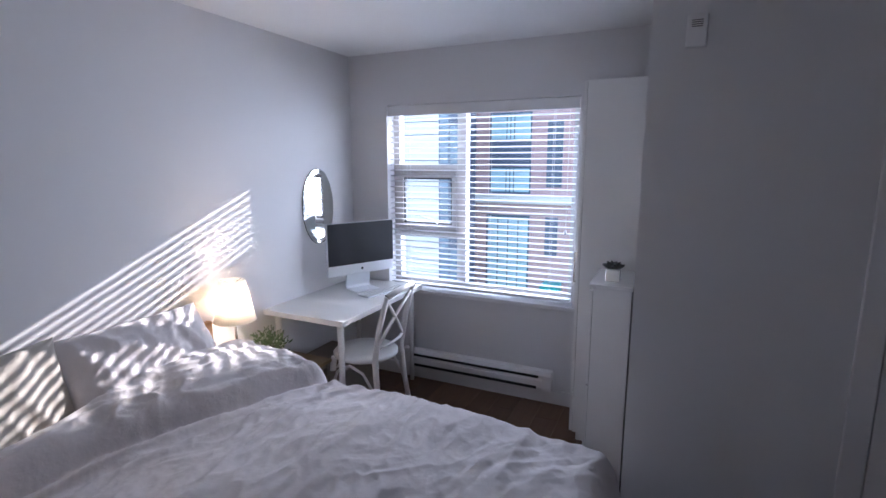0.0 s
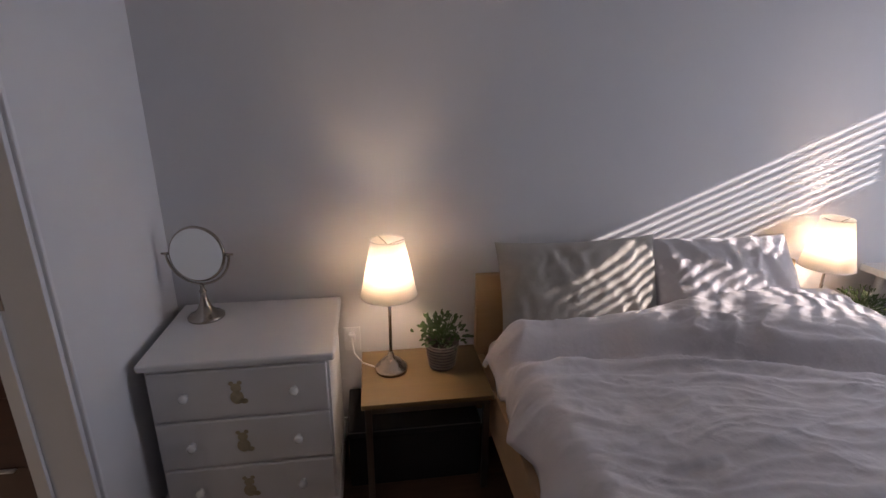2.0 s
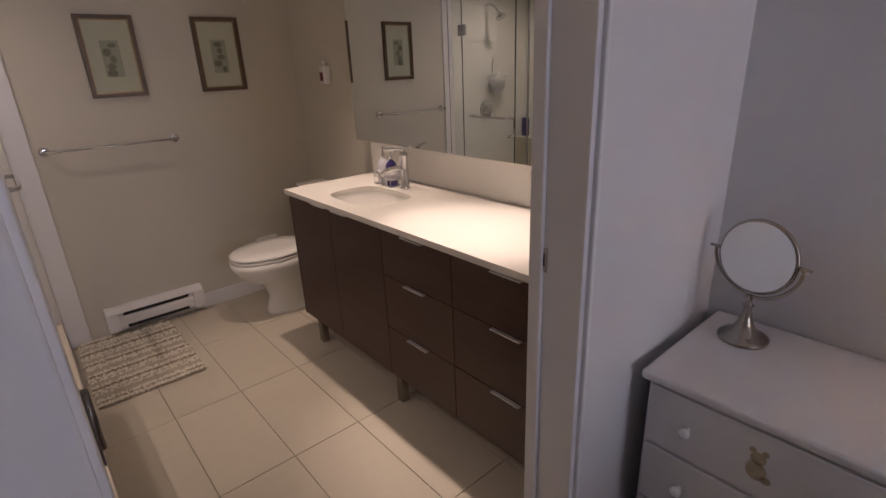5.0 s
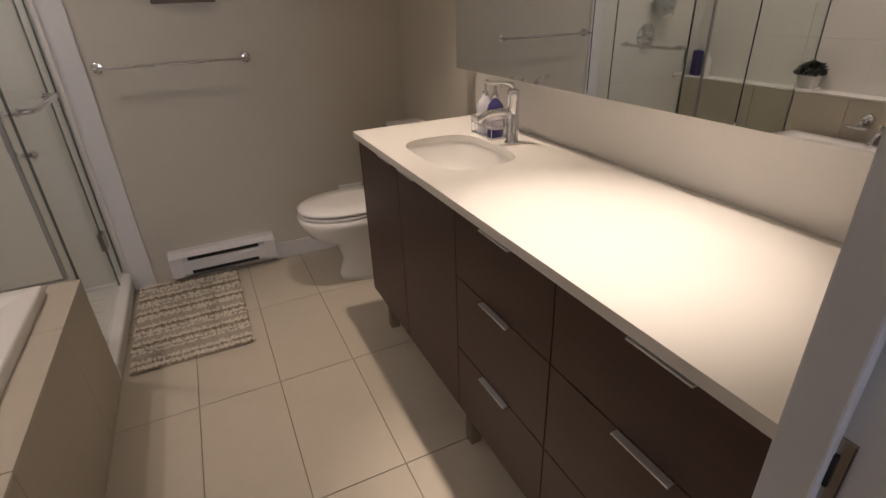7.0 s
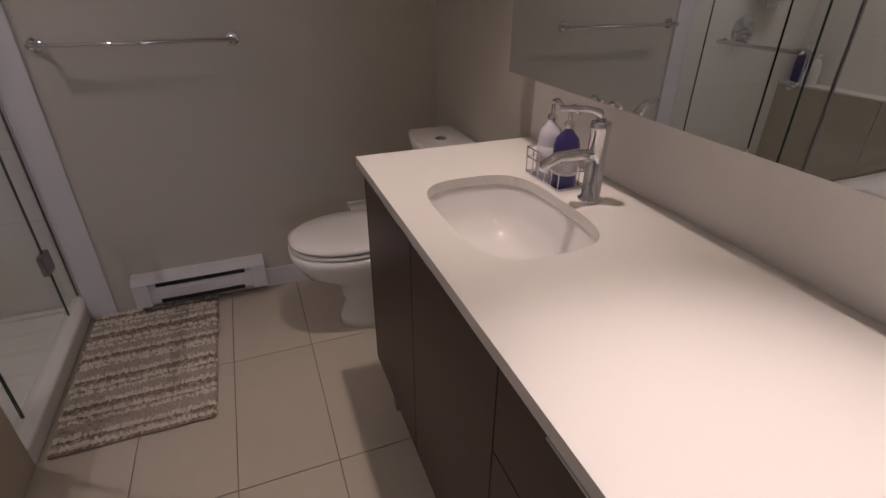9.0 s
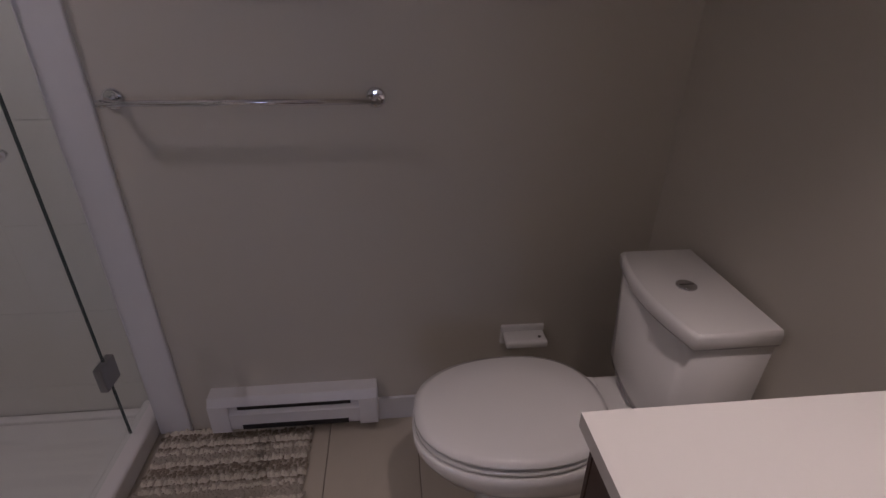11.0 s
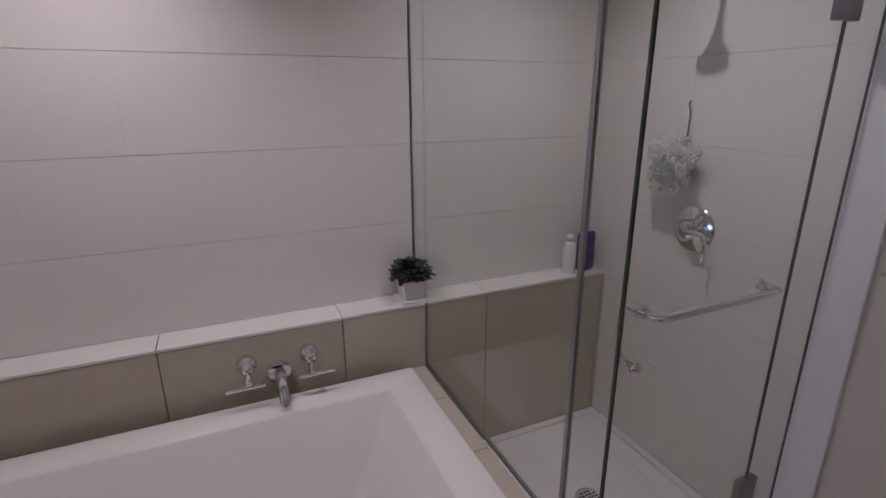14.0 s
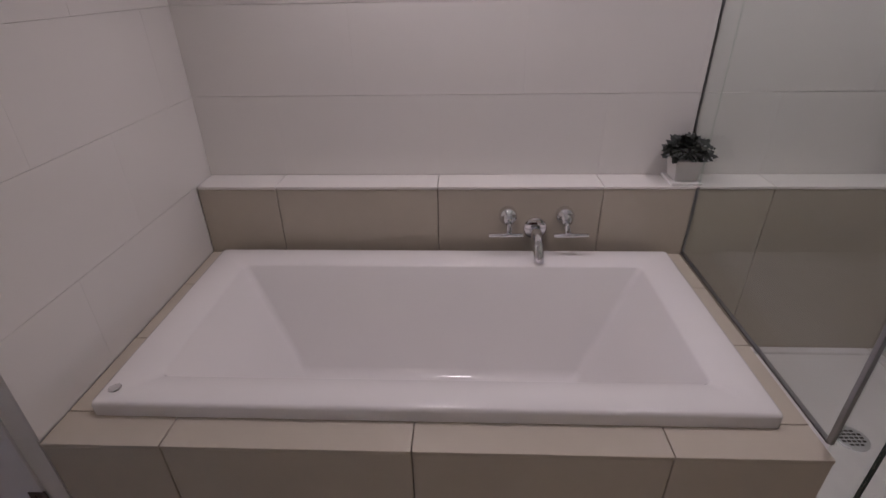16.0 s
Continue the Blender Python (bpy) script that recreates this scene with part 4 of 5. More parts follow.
def oval_mirror():
    t = thing("oval_mirror", (3.53, YH - 0.004, 1.328), "oval frameless wall mirror with an angled glass edge", "mirror")
    rx, rz = 0.165, 0.262
    back = lathe([(1.0, 0), (1.0, 0.004), (0.985, 0.005)], 56)
    face = lathe([(0.985, 0.005), (0.86, 0.010), (0.0, 0.0101)], 56)
    for nm, bm, mt in (("backing", back, "glass_edge"), ("mirror_glass", face, "mirror")):
        bmesh.ops.transform(bm, matrix=Matrix.Diagonal((rx, 1, rz, 1)) @ Matrix.Rotation(radians(90), 4, "X"), verts=bm.verts)
        for f in bm.faces:
            f.smooth = False
        part(nm, bm, mt, t)
    return t


oval_mirror()


def tall_cabinet():
    t = thing("tall_cabinet", (3.55, CORNER_Y + 0.004, 0), "tall white wardrobe cabinet beside the window", "wardrobe")
    part("carcass", block(0, 0, 0.05, 0.385, 0.335, 2.06, 0.002), "gloss_white", t)
    part("plinth", block(0.01, 0.0, 0, 0.375, 0.315, 0.05), "gloss_white", t)
    dr = part("door", block(0.002, 0.337, 0.055, 0.383, 0.355, 2.055, 0.002), "gloss_white", t)
    part("handle", tube([(0.06, 0.355, 0.95), (0.06, 0.375, 0.955), (0.06, 0.375, 1.12), (0.06, 0.355, 1.125)], 0.005), "nickel", dr)
    return t


tall_cabinet()


def low_cabinet():
    t = thing("narrow_cabinet", (3.16, CORNER_Y + 0.03, 0), "narrow white cabinet in front of the wardrobe", "cabinet")
    part("carcass", block(0, 0, 0.0, 0.38, 0.175, 1.035, 0.002), "gloss_white", t)
    part("top", block(-0.008, -0.006, 1.036, 0.385, 0.195, 1.056, 0.003), "gloss_white", t)
    for k in range(2):
        dr = part("door", block(0.004, 0.177, 0.05 + k * 0.49, 0.376, 0.192, 0.53 + k * 0.49, 0.002), "gloss_white", t)
        part("knob", block(0.18, 0.193, 0.48 + k * 0.49, 0.2, 0.205, 0.5 + k * 0.49, 0.003), "nickel", dr)
    return t


low_cabinet()


def succulent():
    rnd = random.Random(5)
    t = thing("potted_succulent", (3.27, CORNER_Y + 0.13, 1.056), "small dark succulent in a white cube pot", "plant")
    part("pot", block(-0.033, -0.033, 0, 0.033, 0.033, 0.06, 0.006), "ceramic", t)
    own = bmesh.new()
    for ring, (n, r, e) in enumerate(((10, 0.058, 0.25), (8, 0.045, 0.7), (5, 0.03, 1.15))):
        for k in range(n):
            a = 6.283 * k / n + ring * 0.4
            d = Vector((math.cos(a) * math.cos(e), math.sin(a) * math.cos(e), math.sin(e)))
            sd = Vector((-math.sin(a), math.cos(a), 0))
            tube([Vector((0, 0, 0.062)), Vector((0, 0, 0.064)) + d * r * 0.6, Vector((0, 0, 0.066)) + d * r], [0.005, 0.010, 0.001], 6, own)
    part("leaves", own, "leaf_dark", t, "dark fleshy leaves")
    return t


succulent()


def outlet(x, z, label):
    t = thing("wall_outlet", (x, YH, z), label, "outlet")
    part("plate", block(-0.036, -0.006, -0.057, 0.036, 0, 0.057, 0.003), "trim", t)
    for dz in (-0.022, 0.022):
        part("socket", block(-0.015, -0.008, dz - 0.014, 0.015, -0.006, dz + 0.014, 0.002), "trim", t)
    part("plug", block(-0.014, -0.035, 0.008, 0.014, -0.008, 0.036, 0.004), "trim", t, "white plug")
    return t


outlet(0.475, 0.50, "white wall outlet with a plugged lamp cord")


def cord(points, name, label):
    ob = part(name, tube(points, 0.003, 6), "trim", smooth=True)
    return tagged(ob, label, "cable")


cord([(0.475, YH - 0.03, 0.52), (0.478, YH - 0.06, 0.505), (0.485, YH - 0.08, 0.47), (0.52, 1.36, 0.449), (0.57, 1.32, 0.449), (0.62, 1.30, 0.449)], "lamp_cord", "thin white lamp cord running to the outlet")
cord([(0.60, 1.455, 0.39), (0.66, 1.42, 0.37), (0.75, 1.41, 0.335), (0.84, 1.42, 0.315), (0.90, 1.44, 0.31)], "extension_cable", "thin white cord hanging behind the nightstand")
ps = thing("power_strip", (0.93, YH - 0.014, 0.30), "white power strip fixed behind the nightstand", "power strip")
part("case", block(-0.055, -0.03, -0.028, 0.055, 0, 0.028, 0.004), "trim", ps)
part("socket", lathe([(0.006, 0), (0.006, 0.002)], 10), "black", ps).matrix_basis = Matrix.Translation((0, -0.03, 0)) @ Matrix.Rotation(radians(90), 4, "X")


M["box_cloth"] = shader("grey_brown_box_cloth", (0.20, 0.17, 0.15), 0.9, vary=0.1, scale=20, bump=0.5, bump_scale=200)
sb = thing("storage_box", (3.06, 1.07, 0), "grey-brown fabric storage box under the desk", "storage box")
part("body", block(0, 0, 0, 0.50, 0.36, 0.30, 0.012, 2), "box_cloth", sb)
part("lid", block(-0.006, -0.006, 0.302, 0.506, 0.366, 0.345, 0.01, 2), "box_cloth", sb)
part("handle", tube([(-0.008, 0.12, 0.18), (-0.022, 0.13, 0.18), (-0.022, 0.23, 0.18), (-0.008, 0.24, 0.18)], 0.006, 8), "nickel", sb)


M["box_black"] = shader("black_box_cloth", (0.012, 0.011, 0.012), 0.9, vary=0.2, scale=30, bump=0.4, bump_scale=200)
nb = thing("storage_box", (0.455, 1.15, 0), "black fabric storage box under the nightstand", "storage box")
part("body", block(0, 0, 0, 0.53, 0.30, 0.235, 0.010, 2), "box_black", nb)
part("lid", block(-0.004, -0.004, 0.2355, 0.534, 0.304, 0.268, 0.008, 2), "box_black", nb)
part("rim", block(0.0, -0.0065, 0.262, 0.53, -0.0045, 0.2675), "rubber", nb, "grey edge of the lid")


# ---- bathroom: bath, deck and ledge ----
BENCH_Y, BENCH_Z = -1.105, 0.765
DECK_Y, DECK_Z, GLASS_X = -0.160, 0.488, -2.275
PANX0, PANX1 = XW, GLASS_X

structure("ledge_core", block(XS, YB - 0.012, 0, PXT, BENCH_Y - 0.010, BENCH_Z - 0.010), "grout", "tiled ledge along the bath wall")
deck_bm = block(GLASS_X + 0.012, -0.262, 0, PXT, DECK_Y - 0.010, DECK_Z - 0.010)
block(GLASS_X + 0.012, BENCH_Y - 0.01, 0, -2.18, -0.262, DECK_Z - 0.010, bm=deck_bm)
block(-0.515, BENCH_Y - 0.01, 0, PXT, -0.262, DECK_Z - 0.010, bm=deck_bm)
structure("deck_core", deck_bm, "grout", "tiled bath surround")


def bath_tub():
    """A drop-in tub: flat rim, steeply sloping rounded well."""
    x0, x1, y0, y1 = -2.190, -0.492, -1.052, -0.248
    zt, zb = 0.53, DECK_Z - 0.004
    t = thing("bath_tub", (0, 0, 0), "white acrylic drop-in bath with wide flat rim", "bathtub")
    own = bmesh.new()

    def ring(ax0, ax1, ay0, ay1, z, r, n=5):
        vs = []
        for cx, cy, a in ((ax1 - r, ay1 - r, 0), (ax0 + r, ay1 - r, 90), (ax0 + r, ay0 + r, 180), (ax1 - r, ay0 + r, 270)):
            for k in range(n + 1):
                q = radians(a + 90 * k / n)
                vs.append(own.verts.new((cx + r * math.cos(q), cy + r * math.sin(q), z)))
        return vs

    rings = [ring(x0, x1, y0, y1, zb, 0.010), ring(x0, x1, y0, y1, zt - 0.012, 0.012), ring(x0 + 0.003, x1 - 0.003, y0 + 0.003, y1 - 0.003, zt - 0.003, 0.012), ring(x0 + 0.010, x1 - 0.010, y0 + 0.010, y1 - 0.010, zt, 0.012)]
    rings += [ring(x0 + 0.125, x1 - 0.125, y0 + 0.115, y1 - 0.10, zt - 0.001, 0.02), ring(x0 + 0.131, x1 - 0.131, y0 + 0.121, y1 - 0.106, zt - 0.008, 0.02), ring(x0 + 0.235, x1 - 0.235, y0 + 0.185, y1 - 0.145, zt - 0.20, 0.022), ring(x0 + 0.326, x1 - 0.326, y0 + 0.243, y1 - 0.18, zt - 0.375, 0.025), ring(x0 + 0.340, x1 - 0.340, y0 + 0.255, y1 - 0.192, zt - 0.392, 0.025), ring(x0 + 0.37, x1 - 0.37, y0 + 0.28, y1 - 0.22, zt - 0.40, 0.025)]
    for a, b in zip(rings, rings[1:]):
        n = len(a)
        for i in range(n):
            own.faces.new((a[i], a[(i + 1) % n], b[(i + 1) % n], b[i])).smooth = True
    own.faces.new(rings[-1])
    bmesh.ops.recalc_face_normals(own, faces=own.faces[:])
    for e in own.edges:
        if len(e.link_faces) == 2 and e.calc_face_angle(0) > 0.9:
            e.smooth = False
    part("shell", own, "acrylic", t)
    part("overflow_cap", lathe([(0, 0), (0.016, 0), (0.016, 0.002), (0.012, 0.004), (0, 0.004)], 18, at=(-0.53, -0.30, zt)), "chrome", t, "small chrome cap on the rim", True)
    part("drain", lathe([(0, 0), (0.028, 0), (0.028, 0.003), (0, 0.004)], 18, at=(-1.35, -0.65, zt - 0.40)), "chrome", t)
    return t


bath_tub()


def bath_tap():
    t = thing("bath_tap", (-1.70, BENCH_Y, 0.635), "chrome wall-mounted bath tap with two levers", "tap")
    part("escutcheon", lathe([(0, 0), (0.045, 0), (0.045, 0.006), (0.038, 0.012), (0, 0.012)], 28), "chrome", t, "", True).matrix_basis = Matrix.Translation((0, 0, -0.038)) @ Matrix.Rotation(radians(-90), 4, "X")
    part("spout", tube([(0, 0, -0.038), (0, 0.05, -0.040), (0, 0.10, -0.052), (0, 0.145, -0.085), (0, 0.155, -0.105)], [0.023, 0.021, 0.020, 0.019, 0.018], 16), "chrome", t, "", True)
    for s in (-1, 1):
        h = part("valve", lathe([(0, 0), (0.034, 0), (0.034, 0.024), (0.028, 0.034), (0.019, 0.040), (0.019, 0.064), (0, 0.067)], 24), "chrome", t, "", True)
        h.matrix_basis = Matrix.Translation((s * 0.106, 0, 0.020)) @ Matrix.Rotation(radians(-90), 4, "X")
        part("lever_stem", tube([(s * 0.106, 0.055, 0.018), (s * 0.106, 0.098, -0.016)], 0.011, 10), "chrome", t, "", True)
        part("lever", tube([(s * 0.118 - 0.062, 0.100, -0.018), (s * 0.118 + 0.062, 0.100, -0.020)], 0.008, 10), "chrome", t, "", True)
    return t


bath_tap()


def white_pot_plant():
    rnd = random.Random(8)
    t = thing("potted_plant", (-2.235, -1.165, BENCH_Z), "dark leafy plant in a square white pot", "plant")
    own = bmesh.new()
    for z0, z1, a, b in ((0.0, 0.012, 0.056, 0.056), (0.012, 0.09, 0.040, 0.050)):
        vs = [[own.verts.new((sx * r, sy * r, z)) for sx, sy in ((-1, -1), (1, -1), (1, 1), (-1, 1))] for z, r in ((z0, a), (z1, b))]
        for i in range(4):
            own.faces.new((vs[0][i], vs[0][(i + 1) % 4], vs[1][(i + 1) % 4], vs[1][i]))
        own.faces.new(vs[0][::-1]), own.faces.new(vs[1])
    bmesh.ops.bevel(own, geom=own.edges[:], offset=0.002, segments=1, affect="EDGES")
    part("pot", own, "ceramic", t, "square white pot on a saucer")
    lf = bmesh.new()
    for _ in range(260):
        a, e = rnd.uniform(0, 6.28), rnd.uniform(-0.15, 1.5)
        d = Vector((math.cos(a) * math.cos(e), math.sin(a) * math.cos(e), math.sin(e) * 0.62))
        p = Vector((0, 0, 0.112)) + d * rnd.uniform(0.035, 0.075)
        fwd = (d + Vector((rnd.uniform(-.5, .5), rnd.uniform(-.5, .5), -0.3))).normalized()
        sd = fwd.cross(Vector((0, 0, 1))).normalized()
        nm = fwd.cross(sd)
        ln, wd = rnd.uniform(0.025, 0.04), rnd.uniform(0.016, 0.026)
        v = [lf.verts.new(p + fwd * i * ln + sd * j * wd + nm * k * 0.006) for i, j, k in ((0, 0, 0), (0.3, 0.5, 1), (0.5, 0.35, 0), (0.7, 0.45, 1), (1, 0, 0), (0.7, -0.45, 1), (0.5, -0.35, 0), (0.3, -0.5, 1))]
        c = lf.verts.new(p + fwd * 0.5 * ln - nm * 0.002)
        for i in range(8):
            lf.faces.new((v[i], v[(i + 1) % 8], c))
    part("foliage", lf, "leaf_dark", t, "dark ivy-shaped leaves")
    return t


white_pot_plant()


# ---- bathroom: shower ----
def shower():
    pan = thing("shower_tray", (0, 0, 0), "white shower tray with a low front curb", "shower tray")
    zt = 0.05
    x0, x1, y0, y1 = XS + 0.011, GLASS_X + 0.010, BENCH_Y + 0.002, -0.158
    own = bmesh.new()
    block(x0, y0, -0.003, x1, y1 - 0.075, 0.022, bm=own)
    part("floor", own, "acrylic", pan)
    for nm, b in (("rim", (x0, y0, x0 + 0.035, y1 - 0.076)), ("rim", (x1 - 0.035, y0, x1, y1 - 0.076)), ("rim", (x0 + 0.036, y0, x1 - 0.036, y0 + 0.035))):
        part(nm, block(b[0], b[1], 0.0, b[2], b[3], 0.036, 0.006), "acrylic", pan)
    part("curb", block(x0, y1 - 0.075, -0.003, x1, y1, 0.075, 0.012, 3), "acrylic", pan, "raised white curb")
    dr = part("drain", lathe([(0, 0), (0.055, 0), (0.055, 0.003), (0.05, 0.004), (0, 0.004)], 28, at=(-2.77, -0.63, 0.0222)), "alu", pan, "round metal drain grille", True)
    for i in range(-2, 3):
        for j in range(-2, 3):
            if abs(i) + abs(j) < 4:
                part("hole", block(-2.77 + i * 0.017 - 0.006, -0.63 + j * 0.015 - 0.004, 0.026, -2.77 + i * 0.017 + 0.006, -0.63 + j * 0.015 + 0.004, 0.0268), "black", dr)

    sc = thing("shower_screen", (0, 0, 0), "clear glass shower screen with a hinged door", "shower screen")
    g = 0.008
    top = 2.02
    fy = -0.205
    panel = part("side_panel", block(GLASS_X - g / 2, BENCH_Y + 0.004, DECK_Z + 0.006, GLASS_X + g / 2, fy + 0.012, top), "glass", sc, "clear glass divider")
    part("upper_panel", block(GLASS_X - g / 2, YB + 0.004, BENCH_Z + 0.01, GLASS_X + g / 2, BENCH_Y + 0.0035, top), "glass", sc)
    part("front_panel", block(-2.402, fy - g / 2, 0.08, GLASS_X - 0.006, fy + g / 2, top), "glass", sc)
    part("edge_profile", block(GLASS_X - 0.0055, fy - 0.007, DECK_Z + 0.004, GLASS_X + 0.0055, fy + 0.007, top, 0.002), "steel_grey", sc, "slim metal corner profile")
    part("wall_channel", block(GLASS_X - 0.004, YB, BENCH_Z + 0.002, GLASS_X + 0.004, YB + 0.004, top), "steel_grey", sc)
    part("base_channel", block(GLASS_X - 0.006, BENCH_Y + 0.002, DECK_Z + 0.001, GLASS_X + 0.006, fy, DECK_Z + 0.007), "steel_grey", sc)
    part("ledge_channel", block(GLASS_X - 0.005, BENCH_Y, DECK_Z + 0.008, GLASS_X + 0.005, BENCH_Y + 0.004, BENCH_Z), "steel_grey", sc)
    door = part("glass_door", block(-3.005, fy - g / 2, 0.085, -2.409, fy + g / 2, 1.99), "glass", sc, "clear glass door")
    for x in (-2.4075, -2.4035, -3.0065, -3.165):
        part("glass_edge", block(x - 0.0016, fy - g / 2, 0.085, x + 0.0016, fy + g / 2, 1.99), "glass_edge", door)
    part("wall_panel", block(-3.163, fy - g / 2, 0.08, -3.010, fy + g / 2, top), "glass", sc)
    for z in (0.30, 1.72):
        h = part("hinge", block(-3.045, fy - 0.012, z, -2.965, fy + 0.012, z + 0.085, 0.003), "steel_grey", sc, "square chrome hinge")
    for o in sc.children:
        if o.data.materials[0] == M["glass"]:
            o.visible_shadow = False
    z1, z2 = 1.066, 0.915
    yo = fy + 0.058
    part("towel_handle", tube([(-2.46, fy - 0.03, z1), (-2.46, yo - 0.02, z1), (-2.465, yo - 0.006, z1), (-2.49, yo, z1), (-2.85, yo, z1), (-2.875, yo - 0.006, z1), (-2.88, yo - 0.02, z1), (-2.88, fy, z1)], 0.0105, 12), "chrome", door, "chrome towel-bar handle", True)
    part("pull_handle", tube([(-2.46, fy - 0.01, z1), (-2.46, fy - 0.04, z1), (-2.46, fy - 0.055, z1 - 0.02), (-2.46, fy - 0.055, z2 + 0.02), (-2.46, fy - 0.04, z2), (-2.46, fy + 0.02, z2)], 0.009, 12), "chrome", door, "chrome pull handle", True)
    for x, z in ((-2.46, z1), (-2.88, z1), (-2.46, z2)):
        part("washer", tube([(x, fy + 0.004, z), (x, fy + 0.014, z)], 0.017, 14), "chrome", door, "", True)
    tagged(part("wall_trim", block(XS, -0.1565, 0.0, XW + 0.012, -0.05, top + 0.25, 0.004), "trim"), "white trim strip beside the shower glass", "trim", kind="structure")

    v = thing("shower_valve", (XS + 0.01, -0.665, 1.075), "round chrome shower valve with lever", "shower valve")
    part("plate", lathe([(0, 0), (0.088, 0), (0.088, 0.004), (0.08, 0.010), (0.04, 0.016), (0.034, 0.03), (0.03, 0.05), (0, 0.052)], 36), "chrome", v, "", True).matrix_basis = Matrix.Rotation(radians(90), 4, "Y")
    part("lever", tube([(0.045, 0.0, 0), (0.05, 0.05, 0), (0.05, 0.085, -0.005), (0.05, 0.09, -0.04), (0.05, 0.09, -0.10)], [0.012, 0.010, 0.009, 0.008, 0.008], 10), "chrome", v, "", True)
    hd = thing("shower_fitting", (XS + 0.01, -0.665, 1.98), "chrome shower head on a short arm", "shower head")
    part("arm", tube([(0, 0, 0), (0.06, 0, 0.01), (0.13, 0, -0.03), (0.16, 0, -0.06)], 0.010, 10), "chrome", hd, "", True)
    part("rose", lathe([(0, 0), (0.012, 0), (0.016, -0.02), (0.045, -0.05), (0.046, -0.062), (0, -0.064)], 24), "chrome", hd, "", True).matrix_basis = Matrix.Translation((0.16, 0, -0.06)) @ Matrix.Rotation(radians(-32), 4, "Y")

    hk = thing("bath_sponge", (XS + 0.01, -0.745, 1.43), "white net bath sponge on a wall hook", "bath sponge")
    part("hook", tube([(0.002, -0.01, 0.10), (0.012, -0.008, 0.09), (0.008, 0, 0.06), (0.008, 0, -0.02), (0.02, 0.0, -0.03), (0.03, 0, -0.015)], 0.003, 8), "nickel", hk)
    own = bmesh.new()
    rnd = random.Random(2)
    for _ in range(300):
        c = Vector((0.065, 0, -0.12)) + Vector((rnd.gauss(0, .022), rnd.gauss(0, .036), rnd.gauss(0, .034)))
        u, w = Vector((rnd.gauss(0, 1), rnd.gauss(0, 1), rnd.gauss(0, 1))).normalized(), Vector((rnd.gauss(0, 1), rnd.gauss(0, 1), rnd.gauss(0, 1)))
        w = (w - u * w.dot(u)).normalized()
        pts = arc(c, rnd.uniform(0.010, 0.022), 0, 6.283, u, w, 8)
        tube([p + Vector((rnd.gauss(0, .002), rnd.gauss(0, .002), rnd.gauss(0, .002))) for p in pts], 0.0035, 4, own)
    part("sponge", own, "pouf", hk, "white net sponge")
    part("loop", tube([(0.025, 0, -0.03), (0.05, 0, -0.09)], 0.0015, 5), "white_paint", hk)


shower()


def pump_bottle(x, y, z, w, h, body, label, pump="gloss_white", square=False, turn=0):
    t = thing("pump_bottle", (x, y, z), label, "bottle", turn=turn)
    if square:
        part("body", block(-w / 2, -w / 3, 0, w / 2, w / 3, h, w * 0.18, 3), body, t, "", True)
    else:
        part("body", lathe([(0, 0), (w * 0.46, 0), (w / 2, 0.006), (w / 2, h * 0.72), (w * 0.42, h * 0.86), (w * 0.2, h * 0.97), (w * 0.18, h), (0, h)], 24), body, t, "", True)
    part("label", block(-w * 0.36, -w * 0.52 if not square else -w / 3 - 0.001, h * 0.25, w * 0.36, -w * 0.40 if not square else -w / 3, h * 0.6, 0.001) if square else lathe([(w / 2 + 0.0006, h * 0.22), (w / 2 + 0.0006, h * 0.58)], 24), "label", t)
    part("collar", lathe([(w * 0.19, h), (w * 0.2, h + 0.016), (0.005, h + 0.02), (0.005, h + 0.045)], 16), pump, t)
    part("pump", tube([(0, 0, h + 0.045), (0.0, 0.0, h + 0.052), (0.012, 0, h + 0.055), (0.035, 0, h + 0.046)], 0.006, 8), pump, t)
    return t


pump_bottle(-3.10, -1.165, BENCH_Z, 0.085, 0.185, "soap_blue", "dark violet pump bottle on the shower ledge", "soap_clear", True, 20)
bt = thing("shampoo_bottle", (-3.01, -1.165, BENCH_Z), "white shampoo bottle with a flip cap", "bottle")
part("body", lathe([(0, 0), (0.03, 0), (0.032, 0.006), (0.032, 0.10), (0.028, 0.125), (0.016, 0.15), (0, 0.152)], 24), "ceramic", bt, "", True)
part("cap", lathe([(0.017, 0.15), (0.017, 0.178), (0, 0.18)], 18), "gloss_white", bt, "", True)


# ---- bathroom: towel wall, toilet, rug ----
def towel_bar():
    t = thing("towel_bar", (XW, 0.0, 1.14), "chrome towel bar on round wall flanges", "towel bar")
    for y in (0.0, 0.645):
        part("flange", lathe([(0, 0), (0.026, 0), (0.026, 0.008), (0.02, 0.010), (0, 0.010)], 24), "chrome", t, "", True).matrix_basis = Matrix.Translation((0, y, 0)) @ Matrix.Rotation(radians(90), 4, "Y")
        part("post", tube([(0.008, y, 0), (0.065, y, 0)], 0.010, 12), "chrome", t, "", True)
    part("bar", tube([(0.058, -0.015, 0), (0.058, 0.66, 0)], 0.008, 12), "chrome", t, "", True)
    return t


towel_bar()
heater(XW, 0.045, 0.60, 1, 0.045, 0.14, "short white electric baseboard heater below the towel bar")


